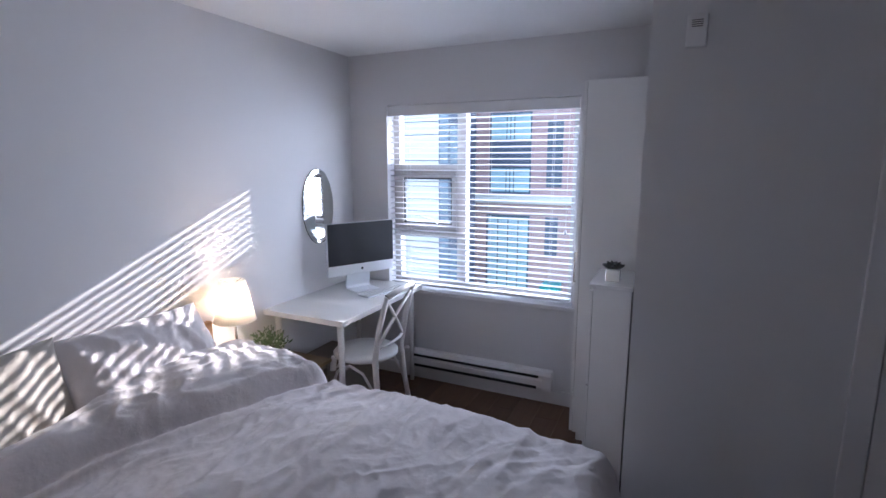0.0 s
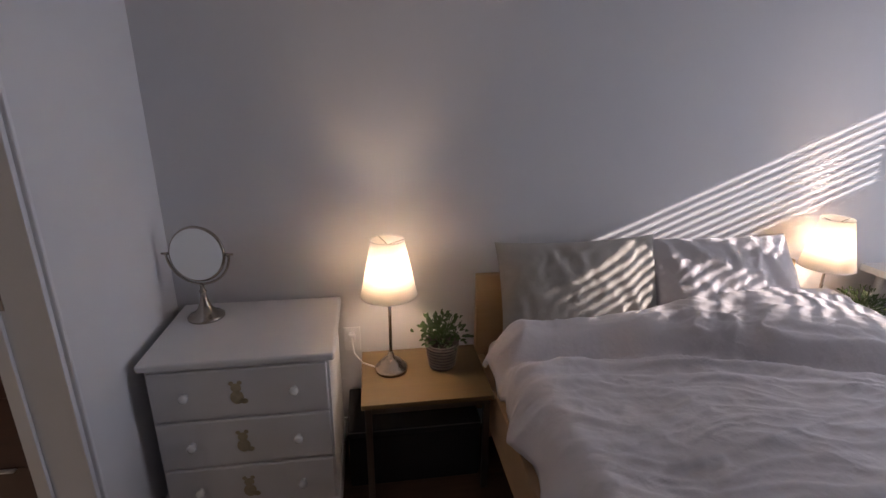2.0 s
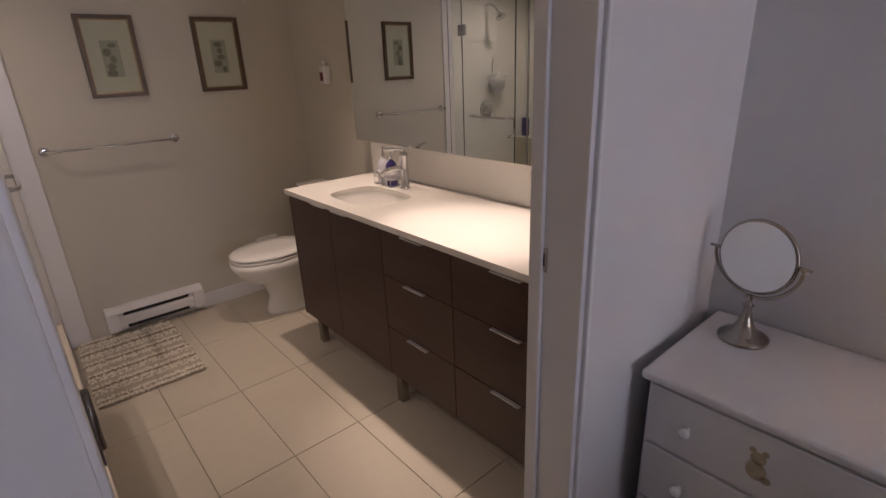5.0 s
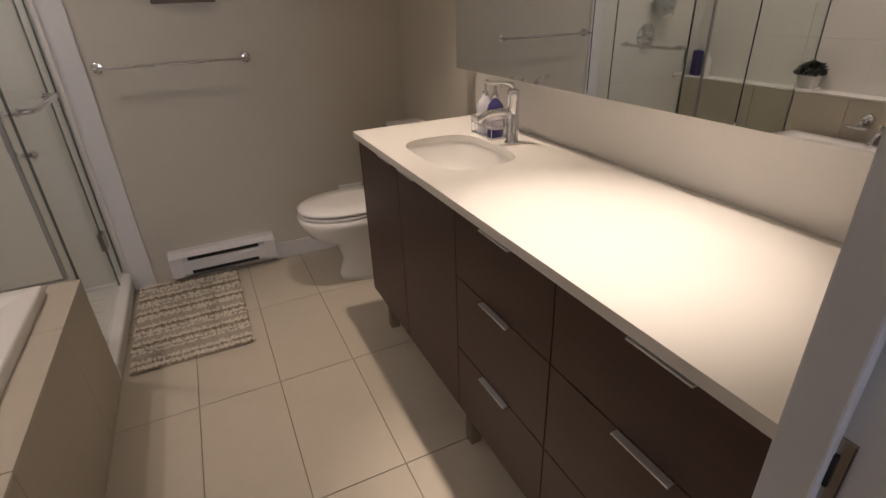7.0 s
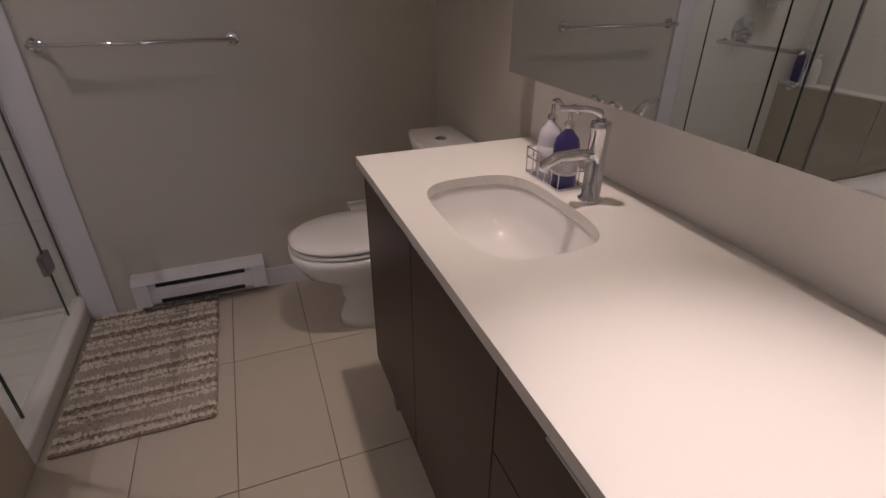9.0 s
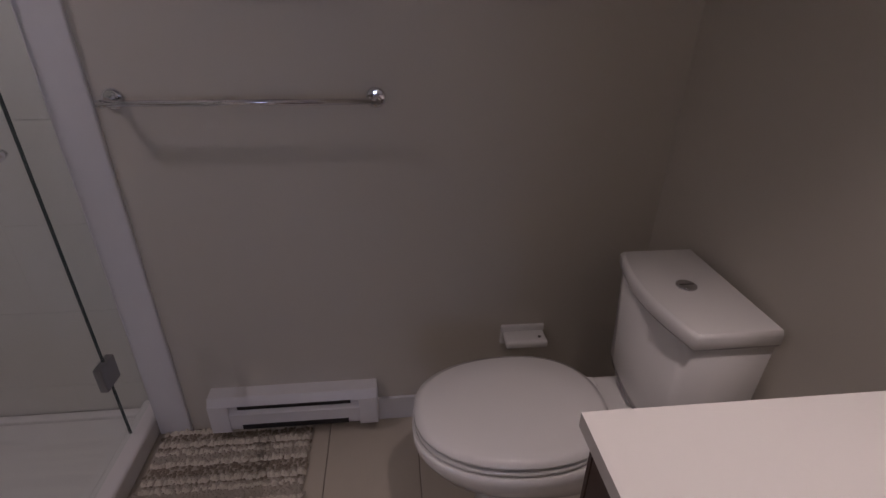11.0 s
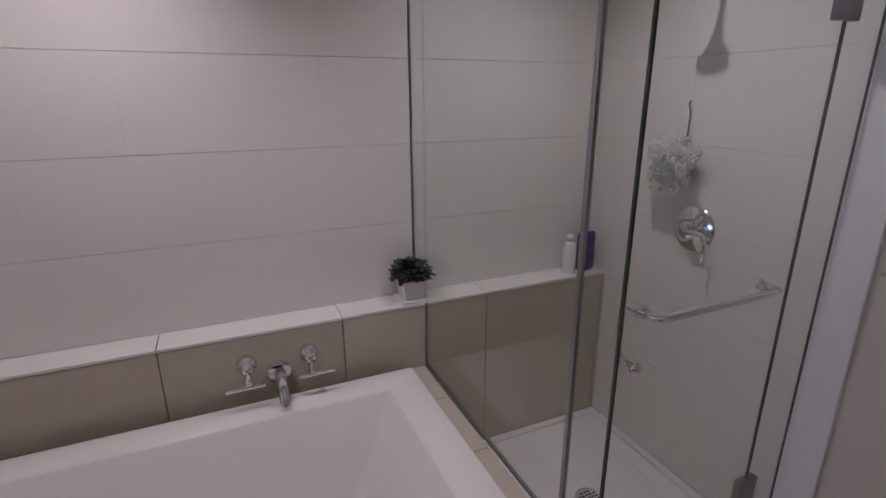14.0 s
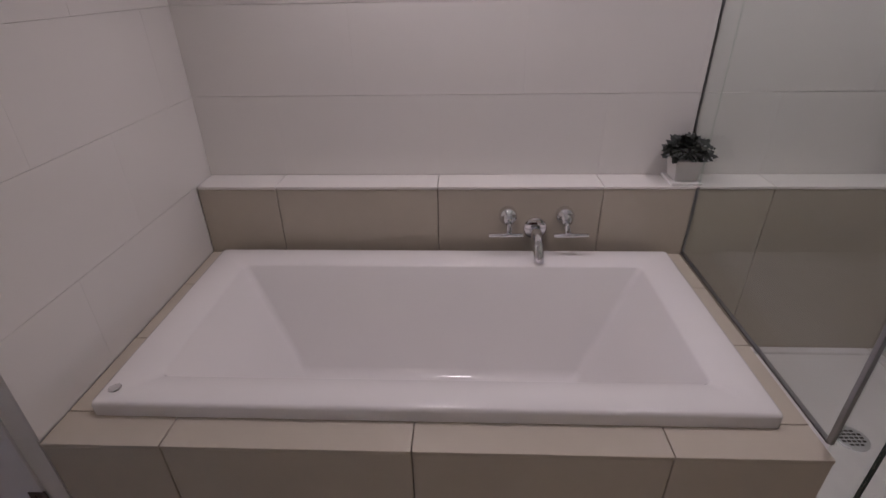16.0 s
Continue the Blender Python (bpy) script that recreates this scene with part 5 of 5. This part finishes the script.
def picture(y0, seed):
    rnd = random.Random(seed)
    w, h = 0.275, 0.425
    t = thing("framed_picture", (XW, y0, 1.395), "framed faded print in a bronze wooden frame", "picture", "pictures on the towel wall")
    part("frame", cut_plate("x", 0.0, 0.022, 0, w, 0, h, [(0.022, w - 0.022, 0.022, h - 0.022)]), "frame", t, "dark bronze wooden frame")
    part("inner_lip", cut_plate("x", 0.0, 0.016, 0.022, w - 0.022, 0.022, h - 0.022, [(0.028, w - 0.028, 0.028, h - 0.028)]), "frame_lip", t)
    part("mat_board", block(0.004, 0.028, 0.028, 0.008, w - 0.028, h - 0.028), "mat_board", t, "cream mat board")
    part("print", block(0.008, w / 2 - 0.045, h / 2 - 0.105, 0.0095, w / 2 + 0.045, h / 2 + 0.085), "print", t)
    ink = bmesh.new()
    for k in range(5):
        yy, zz = w / 2 + rnd.uniform(-0.02, 0.02), h / 2 - 0.085 + k * 0.036
        e = lathe([(1, 0), (1, 0.0005)], 14)
        bmesh.ops.transform(e, matrix=Matrix.Translation((0.0096, yy, zz)) @ Matrix.Rotation(radians(90), 4, "Y") @ Matrix.Diagonal((rnd.uniform(.012, .022), rnd.uniform(.014, .03), 1, 1)), verts=e.verts)
        join(ink, e)
    part("print_shape", ink, "print_ink", t)
    part("glazing", block(0.011, 0.028, 0.028, 0.012, w - 0.028, h - 0.028), "pane", t, "glass over the print")
    return t


picture(0.285, 1)
picture(0.865, 2)


def superoval(cx, cy, rx, ry, n=40, p=2.4, front=1.0):
    out = []
    for k in range(n):
        a = 2 * math.pi * k / n
        c, s = math.cos(a), math.sin(a)
        x = abs(c) ** (2 / p) * (1 if c > 0 else -1) * rx
        y = abs(s) ** (2 / (p if s > 0 else 2.0)) * (1 if s > 0 else -1) * ry * (front if s < 0 else 1)
        out.append((cx + x, cy + y))
    return out


def loft(rows, cap=True):
    """A skin over outlines of equal length, each with its height."""
    own = bmesh.new()
    rings = [[own.verts.new((x, y, z)) for x, y in o] for o, z in rows]
    for a, b in zip(rings, rings[1:]):
        n = len(a)
        for i in range(n):
            own.faces.new((a[i], a[(i + 1) % n], b[(i + 1) % n], b[i])).smooth = True
    if cap:
        own.faces.new(rings[0][::-1]), own.faces.new(rings[-1])
    bmesh.ops.recalc_face_normals(own, faces=own.faces[:])
    return own


def toilet():
    t = thing("toilet", (-2.675, 0, 0), "white two-piece toilet with the lid closed", "toilet")
    yb = YV - 0.02
    so = superoval
    part("pedestal", loft([(so(0, 1.12, 0.115, 0.22, front=1.1), 0.0), (so(0, 1.12, 0.11, 0.215, front=1.1), 0.03), (so(0, 1.11, 0.10, 0.20), 0.12), (so(0, 1.09, 0.115, 0.22), 0.22), (so(0, 1.03, 0.165, 0.25, front=1.10), 0.28), (so(0, 1.0, 0.188, 0.235, front=1.18), 0.335), (so(0, 0.99, 0.193, 0.235, front=1.2), 0.36), (so(0, 0.99, 0.193, 0.235, front=1.2), 0.395)]), "ceramic", t, "ceramic bowl on a foot")
    part("seat", loft([(so(0, 0.985, 0.187, 0.225, front=1.18), 0.396), (so(0, 0.985, 0.192, 0.23, front=1.18), 0.402), (so(0, 0.985, 0.192, 0.23, front=1.18), 0.412), (so(0, 0.985, 0.186, 0.225, front=1.18), 0.416)]), "ceramic", t, "white seat ring")
    part("lid", loft([(so(0, 0.985, 0.186, 0.225, front=1.18), 0.419), (so(0, 0.985, 0.193, 0.231, front=1.18), 0.425), (so(0, 0.985, 0.193, 0.231, front=1.18), 0.434), (so(0, 0.985, 0.175, 0.212, front=1.18), 0.444), (so(0, 0.985, 0.10, 0.13, front=1.18), 0.448)]), "ceramic", t, "closed white lid")
    part("shelf", block(-0.13, 1.19, 0.30, 0.13, yb, 0.405, 0.025, 3), "ceramic", t, "", True)
    for s in (-1, 1):
        part("hinge_cap", block(s * 0.075 - 0.02, 1.195, 0.405, s * 0.075 + 0.02, 1.225, 0.43, 0.008), "ceramic", t)

    def tank(w, d0, d1, z):
        n = 10
        pts = [(-w, yb), (w, yb), (w, d0)] + [(w - 2 * w * k / n, d0 - (d0 - d1) * math.sin(math.pi * k / n)) for k in range(1, n)] + [(-w, d0)]
        return pts, z

    part("tank", loft([tank(0.155, 1.31, 1.295, 0.405), tank(0.163, 1.30, 1.28, 0.45), tank(0.176, 1.29, 1.262, 0.735)]), "ceramic", t, "ceramic cistern")
    lid = loft([tank(0.182, 1.285, 1.255, 0.737), tank(0.186, 1.281, 1.25, 0.745), tank(0.186, 1.281, 1.25, 0.768), tank(0.180, 1.287, 1.258, 0.778)])
    part("tank_lid", lid, "ceramic", t)
    b = part("flush_button", lathe([(0, 0), (0.024, 0), (0.024, 0.004), (0.02, 0.006), (0, 0.006)], 24, at=(0, 1.36, 0.778)), "chrome", t, "oval chrome dual flush button", True)
    part("button_half", block(-0.0015, 1.343, 0.784, 0.0015, 1.377, 0.7846), "steel_dark", b)
    return t


toilet()
tp = thing("paper_holder", (XW, 1.10, 0.345), "white toilet paper holder on the wall", "paper holder")
part("plate", block(0, -0.075, -0.03, 0.014, 0.075, 0.045, 0.006), "ceramic", tp)
part("arm", block(0.014, -0.07, 0.0, 0.085, 0.07, 0.03, 0.01, 3), "ceramic", tp, "", True)
part("pin", lathe([(0.005, 0), (0.005, 0.003)], 10), "steel_dark", tp).matrix_basis = Matrix.Translation((0.06, 0.045, 0.03))


def rug():
    """A shaggy striped mat: rows of tufts in three shades."""
    t = thing("bath_mat", (-2.275, -0.13, 0.001), "shaggy striped beige and brown bath mat", "rug")
    L, W = 0.79, 0.495
    rnd = random.Random(4)
    part("backing", block(-L, 0, 0, 0, W, 0.008, 0.003), "rug", t)
    mats = {"rug": bmesh.new(), "rug_light": bmesh.new(), "rug_dark": bmesh.new()}
    rows = 72
    for j in range(rows):
        k = (j + int(3 * noise.noise(Vector((j * 0.13, 2.2, 0.0))))) % 13
        m = "rug_light" if k in (0, 5, 8) else ("rug_dark" if k in (1, 2, 3, 6) else "rug")
        hgt = {"rug": 0.015, "rug_light": 0.019, "rug_dark": 0.010}[m]
        bm = mats[m]
        for i in range(64):
            x, y = -L + (j + 0.5) * L / rows + 0.004 * noise.noise(Vector((i * 0.2, j * 0.4, 0.0))), (i + rnd.random()) * W / 64
            hh = hgt * rnd.uniform(0.7, 1.25)
            r = 0.0075
            tipx, tipy = x + rnd.gauss(0, 0.004), y + rnd.gauss(0, 0.005)
            base = [bm.verts.new((x + r * a, y + r * b, 0.004)) for a, b in ((-1, -0.8), (1, -0.8), (1, 0.8), (-1, 0.8))]
            tp_ = [bm.verts.new((tipx + r * 0.55 * a, tipy + r * 0.5 * b, hh)) for a, b in ((-1, -1), (1, -1), (1, 1), (-1, 1))]
            for q in range(4):
                bm.faces.new((base[q], base[(q + 1) % 4], tp_[(q + 1) % 4], tp_[q])).smooth = True
            bm.faces.new(tp_).smooth = True
    for k, bm in mats.items():
        tagged(part("pile", bm, k, t), kind="stuff")
    return t


rug()


# ---- bathroom: vanity, mirror cabinet ----
VX0, VX1, VY, VZ = -2.19, PX0, 0.915, 0.905


def vanity():
    t = thing("vanity_cabinet", (0, 0, 0), "dark walnut vanity with drawers and slim metal pulls", "vanity")
    fy = VY + 0.018
    part("carcass", block(VX0 + 0.012, fy + 0.02, 0.17, VX1 - 0.002, YV - 0.002, VZ - 0.20), "walnut", t)
    part("end_panel", block(VX0 + 0.002, fy, 0.17, VX0 + 0.0115, YV - 0.002, VZ - 0.026, 0.001), "walnut", t)
    ends = (VX0 + 0.013, -1.755, -1.325, -0.885, VX1 - 0.004)
    for a, b in zip(ends[:2], ends[1:3]):
        dr = part("door", block(a + 0.0015, fy, 0.172, b - 0.0015, fy + 0.019, VZ - 0.030, 0.001), "walnut", t)
        xh = b - 0.10 if a == ends[0] else a + 0.10
        part("handle", block(xh - 0.065, fy - 0.014, VZ - 0.0345, xh + 0.065, fy + 0.006, VZ - 0.0305, 0.001), "alu", dr, "slim metal edge pull")
    rows_ = (0.172, 0.415, 0.665, VZ - 0.030)
    for a, b in zip(ends[2:4], ends[3:]):
        for z0, z1 in zip(rows_, rows_[1:]):
            dr = part("drawer", block(a + 0.0015, fy, z0 + 0.0015, b - 0.0015, fy + 0.019, z1 - 0.0015, 0.001), "walnut", t)
            xm = (a + b) / 2
            zh = z1 - 0.0045
            part("handle", block(xm - 0.065, fy - 0.016, zh - 0.003, xm + 0.065, fy + 0.004, zh + 0.0014, 0.001), "alu", dr, "slim metal edge pull")
    for x in (VX0 + 0.10, -1.32, VX1 - 0.12):
        for y in (fy + 0.05, YV - 0.12):
            part("leg", block(x - 0.02, y - 0.02, 0, x + 0.02, y + 0.02, 0.17, 0.002), "nickel", t, "square metal leg")
    return t


vanity()


def counter():
    """One slab with the basin cut through it."""
    n = 48
    cx, cy, rx, ry = -1.715, 1.145, 0.215, 0.145
    hole = [(cx + math.copysign(abs(math.cos(a)) ** 0.55, math.cos(a)) * rx, cy + math.copysign(abs(math.sin(a)) ** 0.62, math.sin(a)) * ry) for a in (2 * math.pi * k / n for k in range(n))]
    x0, x1, y0, y1 = VX0 - 0.006, VX1 - 0.0015, VY, YV - 0.0015
    own = bmesh.new()
    rim = []
    for k in range(n):
        hx, hy = hole[k][0] - cx, hole[k][1] - cy
        s = min(((x1 - cx) / hx if hx > 1e-6 else 1e9), ((x0 - cx) / hx if hx < -1e-6 else 1e9), ((y1 - cy) / hy if hy > 1e-6 else 1e9), ((y0 - cy) / hy if hy < -1e-6 else 1e9))
        rim.append((cx + hx * s, cy + hy * s))
    for z, flip in ((VZ, False), (VZ - 0.025, True)):
        a = [own.verts.new((x, y, z)) for x, y in hole]
        b = [own.verts.new((x, y, z)) for x, y in rim]
        for k in range(n):
            q = (a[k], b[k], b[(k + 1) % n], a[(k + 1) % n])
            own.faces.new(q[::-1] if flip else q)
        corners = [(x1, y1), (x0, y1), (x0, y0), (x1, y0)]
        for cxx, cyy in corners:
            for k in range(n):
                p, q = rim[k], rim[(k + 1) % n]
                on_x = lambda v: abs(v[0] - cxx) < 1e-6
                on_y = lambda v: abs(v[1] - cyy) < 1e-6
                if (on_x(p) and on_y(q) and not on_x(q)) or (on_y(p) and on_x(q) and not on_y(q)):
                    c = own.verts.new((cxx, cyy, z))
                    own.faces.new((b[k], c, b[(k + 1) % n]))
        if not flip:
            top_hole = a
        else:
            low_hole = a
    for k in range(n):
        own.faces.new((top_hole[k], top_hole[(k + 1) % n], low_hole[(k + 1) % n], low_hole[k]))
    block(x0, y0, VZ - 0.025, x1, y0 + 0.0005, VZ - 0.0002, bm=own)
    block(x0, y0 + 0.0006, VZ - 0.025, x0 + 0.0005, y1, VZ - 0.0002, bm=own)
    bmesh.ops.recalc_face_normals(own, faces=own.faces[:])
    tagged(part("countertop", own, "quartz"), "white quartz vanity top with an undermount cutout", "countertop")
    b = thing("sink_basin", (0, 0, 0), "white undermount ceramic basin", "sink")
    rows_ = []
    for s, z in ((1.03, VZ - 0.0255), (1.0, VZ - 0.04), (0.93, VZ - 0.09), (0.78, VZ - 0.135), (0.5, VZ - 0.155), (0.1, VZ - 0.16)):
        rows_.append(([(cx + (x - cx) * s, cy + (y - cy) * s) for x, y in hole], z))
    bas = loft(rows_, cap=False)
    bmesh.ops.reverse_faces(bas, faces=bas.faces[:])
    part("bowl", bas, "ceramic", b, "", True)
    part("drain", lathe([(0, 0), (0.025, 0), (0.025, 0.004), (0, 0.005)], 20, at=(cx, cy, VZ - 0.161)), "chrome", b)


counter()


def basin_tap():
    t = thing("basin_tap", (-1.70, 1.355, VZ), "tall chrome single-lever basin tap", "tap")
    part("body", lathe([(0, 0), (0.028, 0), (0.028, 0.004), (0.021, 0.006), (0.021, 0.16), (0.023, 0.163), (0.023, 0.178), (0.019, 0.182), (0, 0.182)], 24), "chrome", t, "", True)
    part("spout", tube([(0, -0.01, 0.105), (0, -0.05, 0.112), (0, -0.10, 0.112), (0, -0.13, 0.10), (0, -0.137, 0.085)], [0.014, 0.014, 0.013, 0.012, 0.012], 14), "chrome", t, "", True)
    part("lever", tube([(0, 0, 0.182), (0, -0.01, 0.200), (-0.01, -0.03, 0.206), (-0.035, -0.085, 0.208)], [0.012, 0.009, 0.007, 0.006], 10), "chrome", t, "", True)
    return t


basin_tap()
cad = thing("soap_caddy", (-1.835, 1.345, VZ), "chrome wire caddy holding two soap bottles", "soap caddy")
for z in (0.006, 0.045, 0.07):
    part("wire_ring", tube([(-0.075, -0.04, z), (0.075, -0.04, z), (0.075, 0.04, z), (-0.075, 0.04, z), (-0.075, -0.04, z)], 0.0018, 6), "chrome", cad)
for x in (-0.075, -0.045, -0.015, 0.015, 0.045, 0.075):
    for y in (-0.04, 0.04):
        part("wire", tube([(x, y, 0.0), (x, y, 0.07)], 0.0015, 6), "chrome", cad)
part("wire_base", block(-0.075, -0.04, 0.0, 0.075, 0.04, 0.003), "chrome", cad)
pump_bottle(-1.872, 1.345, VZ + 0.0035, 0.062, 0.135, "soap_clear", "clear soap bottle with white pump in caddy", "chrome")
pump_bottle(-1.800, 1.345, VZ + 0.0035, 0.062, 0.135, "soap_blue", "violet soap bottle with pump in caddy", "chrome")


def mirror_cabinet():
    z0, z1, yf = 1.111, 1.98, YV - 0.092
    t = thing("mirror_cabinet", (0, 0, 0), "wide shallow wall cabinet with three mirrored doors", "mirror cabinet")
    x0 = -2.215
    part("carcass", block(x0, yf + 0.008, z0, PX0 - 0.002, YV - 0.001, z1), "gloss_white", t)
    ends = (x0, -1.384, -0.912, PX0 - 0.003)
    for a, b in zip(ends, ends[1:]):
        part("mirror_door", block(a + 0.0018, yf, z0 - 0.004, b - 0.0018, yf + 0.006, z1), "mirror", t, "frameless mirrored door")
    for x in ends[1:3]:
        part("door_gap", block(x - 0.0017, yf + 0.0062, z0, x + 0.0017, yf + 0.0079, z1), "black", t)
    return t


mirror_cabinet()
structure("backsplash", block(VX0, YV - 0.012, VZ + 0.001, PX0 - 0.001, YV - 0.001, 1.110), "tile_wall", "pale tiled backsplash above the vanity top")
dis = thing("air_freshener", (-2.62, YV, 1.50), "small white wall dispenser above the toilet", "dispenser")
part("case", block(-0.03, -0.05, -0.09, 0.03, 0, 0.02, 0.008), "gloss_white", dis)
part("nozzle", lathe([(0.012, 0.02), (0.016, 0.05), (0, 0.055)], 14, at=(0, -0.025, 0)), "gloss_white", dis)
part("label", block(-0.02, -0.0515, -0.07, 0.02, -0.0505, -0.02), "red_box", dis)
bx = thing("tissue_box", (-0.50, 1.36, VZ), "small dark red box on the vanity top", "box")
part("body", block(-0.06, -0.06, 0.0, 0.06, 0.06, 0.10, 0.004), "red_box", bx)
part("lid", block(-0.062, -0.062, 0.1005, 0.062, 0.062, 0.112, 0.003), "red_box", bx)

for x, y in DOWNLIGHTS:
    dl = thing("downlight", (x, y, CEILING), "round recessed ceiling downlight, lit", "downlight", "bathroom downlights")
    part("ring", lathe([(0.055, 0), (0.055, -0.004), (0.04, -0.006), (0.04, 0)], 28), "trim", dl)
    part("lens", lathe([(0.0, -0.001), (0.039, -0.001), (0.039, -0.0035), (0, -0.0035)], 28), "downlight", dl, "glowing lens")


# ---- tiles and planks ----
def piece_mesh(name, sx, sy, sz, material, bevel):
    bm = block(0, 0, 0, sx, sy, sz)
    bmesh.ops.bevel(bm, geom=bm.edges[:], offset=bevel, segments=1, affect="EDGES")
    me = bpy.data.meshes.new(name)
    bm.to_mesh(me)
    bm.free()
    me.materials.append(M[material])
    return me


MESHES = {}


def piece(name, x0, y0, z0, x1, y1, z1, material, parent):
    key = (name, round(x1 - x0, 4), round(y1 - y0, 4), round(z1 - z0, 4), material)
    if key not in MESHES:
        MESHES[key] = piece_mesh(name, x1 - x0, y1 - y0, z1 - z0, material, 0.0004 if material == "tile_wall" else 0.0012)
    ob = new(name, MESHES[key])
    ob.location = (x0, y0, z0)
    ob.parent = parent
    return ob


def cuts(lo, hi, first, pitch):
    """Ends of a row of pieces from lo to hi, with a joint at first."""
    k = math.floor((lo - first) / pitch)
    out = [lo]
    while True:
        k += 1
        v = first + k * pitch
        if v > hi - 0.004:
            break
        if v > lo + 0.004:
            out.append(v)
    return out + [hi]


obs = bpy.data.objects
J = 0.0015
fl = obs["floor_bathroom"]
xs, ys = cuts(XW, PX1 - 0.055, -1.334, 0.61), cuts(DECK_Y - 0.02, YV, 0.43, 0.305)
for a, b in zip(xs, xs[1:]):
    for c, d in zip(ys, ys[1:]):
        if a < PX0 - 0.003 < b:
            piece("tile", a + J, c + J, -0.004, PX0 - J, d - J, 0.0, "tile", fl)
            if DY0 < c and d < DY1 + 0.02:
                piece("tile", PX0, c + J, -0.004, b - J, d - J, 0.0, "tile", fl)
            continue
        piece("tile", a + J, c + J, -0.004, b - J, d - J, 0.0, "tile", fl)

wt = obs["wall_tub"]
for r, (c, d) in enumerate(zip(zs := cuts(BENCH_Z, CEILING, BENCH_Z + 0.305, 0.305), zs[1:])):
    xs = cuts(XS, PXT, -1.335 if r % 2 == 0 else -1.03, 0.61)
    for a, b in zip(xs, xs[1:]):
        piece("tile", a + 0.0001, YB - 0.012, c + J / 2, b - 0.0001, YB, d - J / 2, "tile_wall", wt)
lc = obs["ledge_core"]
xs = cuts(XS, PXT, -1.33, 0.61)
for a, b in zip(xs, xs[1:]):
    piece("tile", a + J, BENCH_Y - 0.010, 0.001, b - J, BENCH_Y, BENCH_Z - 0.012, "tile", lc)
    piece("tile", a + J, YB + 0.001, BENCH_Z - 0.010, b - J, BENCH_Y + 0.002, BENCH_Z, "tile_wall", lc)
dc = obs["deck_core"]
xs = cuts(GLASS_X + 0.012, PXT, -1.31, 0.60)
for a, b in zip(xs, xs[1:]):
    piece("tile", a + J, DECK_Y - 0.010, 0.001, b - J, DECK_Y, DECK_Z - 0.012, "tile", dc)
    piece("tile", a + J, -0.26, DECK_Z - 0.010, b - J, DECK_Y + 0.002, DECK_Z, "tile", dc)
ys = cuts(BENCH_Y + 0.002, -0.2615, -0.555, 0.305)
for a, b in zip(ys, ys[1:]):
    piece("tile", GLASS_X + 0.012, a + J, DECK_Z - 0.010, -2.175, b - J, DECK_Z, "tile", dc)
    piece("tile", -0.52, a + J, DECK_Z - 0.010, PXT - 0.001, b - J, DECK_Z, "tile", dc)

# tiled end wall by the bath and the tiled shower wall, both pale
se = structure("wall_bath_end", block(PXT + 0.008, YB, 0, PX0 - 0.001, DY0 + 0.012, CEILING), "grout_wall", "pale tiled wall at the end of the bath")
ze = cuts(DECK_Z + 0.001, CEILING, BENCH_Z, 0.305)
for r, (c, d) in enumerate(zip(ze, ze[1:])):
    ys = cuts(YB if c >= BENCH_Z - 0.01 else BENCH_Y + 0.003, DY0 + 0.012, -0.75 if r % 2 else -0.45, 0.61)
    for a, b in zip(ys, ys[1:]):
        piece("tile", PXT, a + 0.0001, c + J / 3, PXT + 0.008, b - 0.0001, d - J / 3, "tile_wall", se)
sw = structure("wall_shower", block(XS + 0.0005, YB, 0, XS + 0.002, -0.158, CEILING), "grout_wall", "pale tiled shower wall")
zw = cuts(0.035, CEILING, BENCH_Z + 0.305, 0.305)
for r, (c, d) in enumerate(zip(zw, zw[1:])):
    ys = cuts(YB if c >= BENCH_Z - 0.01 else BENCH_Y + 0.001, -0.158, -0.75 if r % 2 else -0.45, 0.61)
    for a, b in zip(ys, ys[1:]):
        piece("tile", XS + 0.002, a + 0.0001, c + J / 3, XS + 0.010, b - 0.0001, d - J / 3, "tile_wall", sw)

fb = obs["floor_bedroom"]
rnd = random.Random(12)
y = -2.6
while y < YH:
    yn = min(y + 0.15, YH)
    xs = cuts(PX1, XWIN, rnd.uniform(0, 1.2), 1.22)
    for a, b in zip(xs, xs[1:]):
        piece("plank", a + 0.0006, y + 0.0006, -0.012, b - 0.0006, yn - 0.0006, 0.0, "floor_wood", fb)
    y = yn
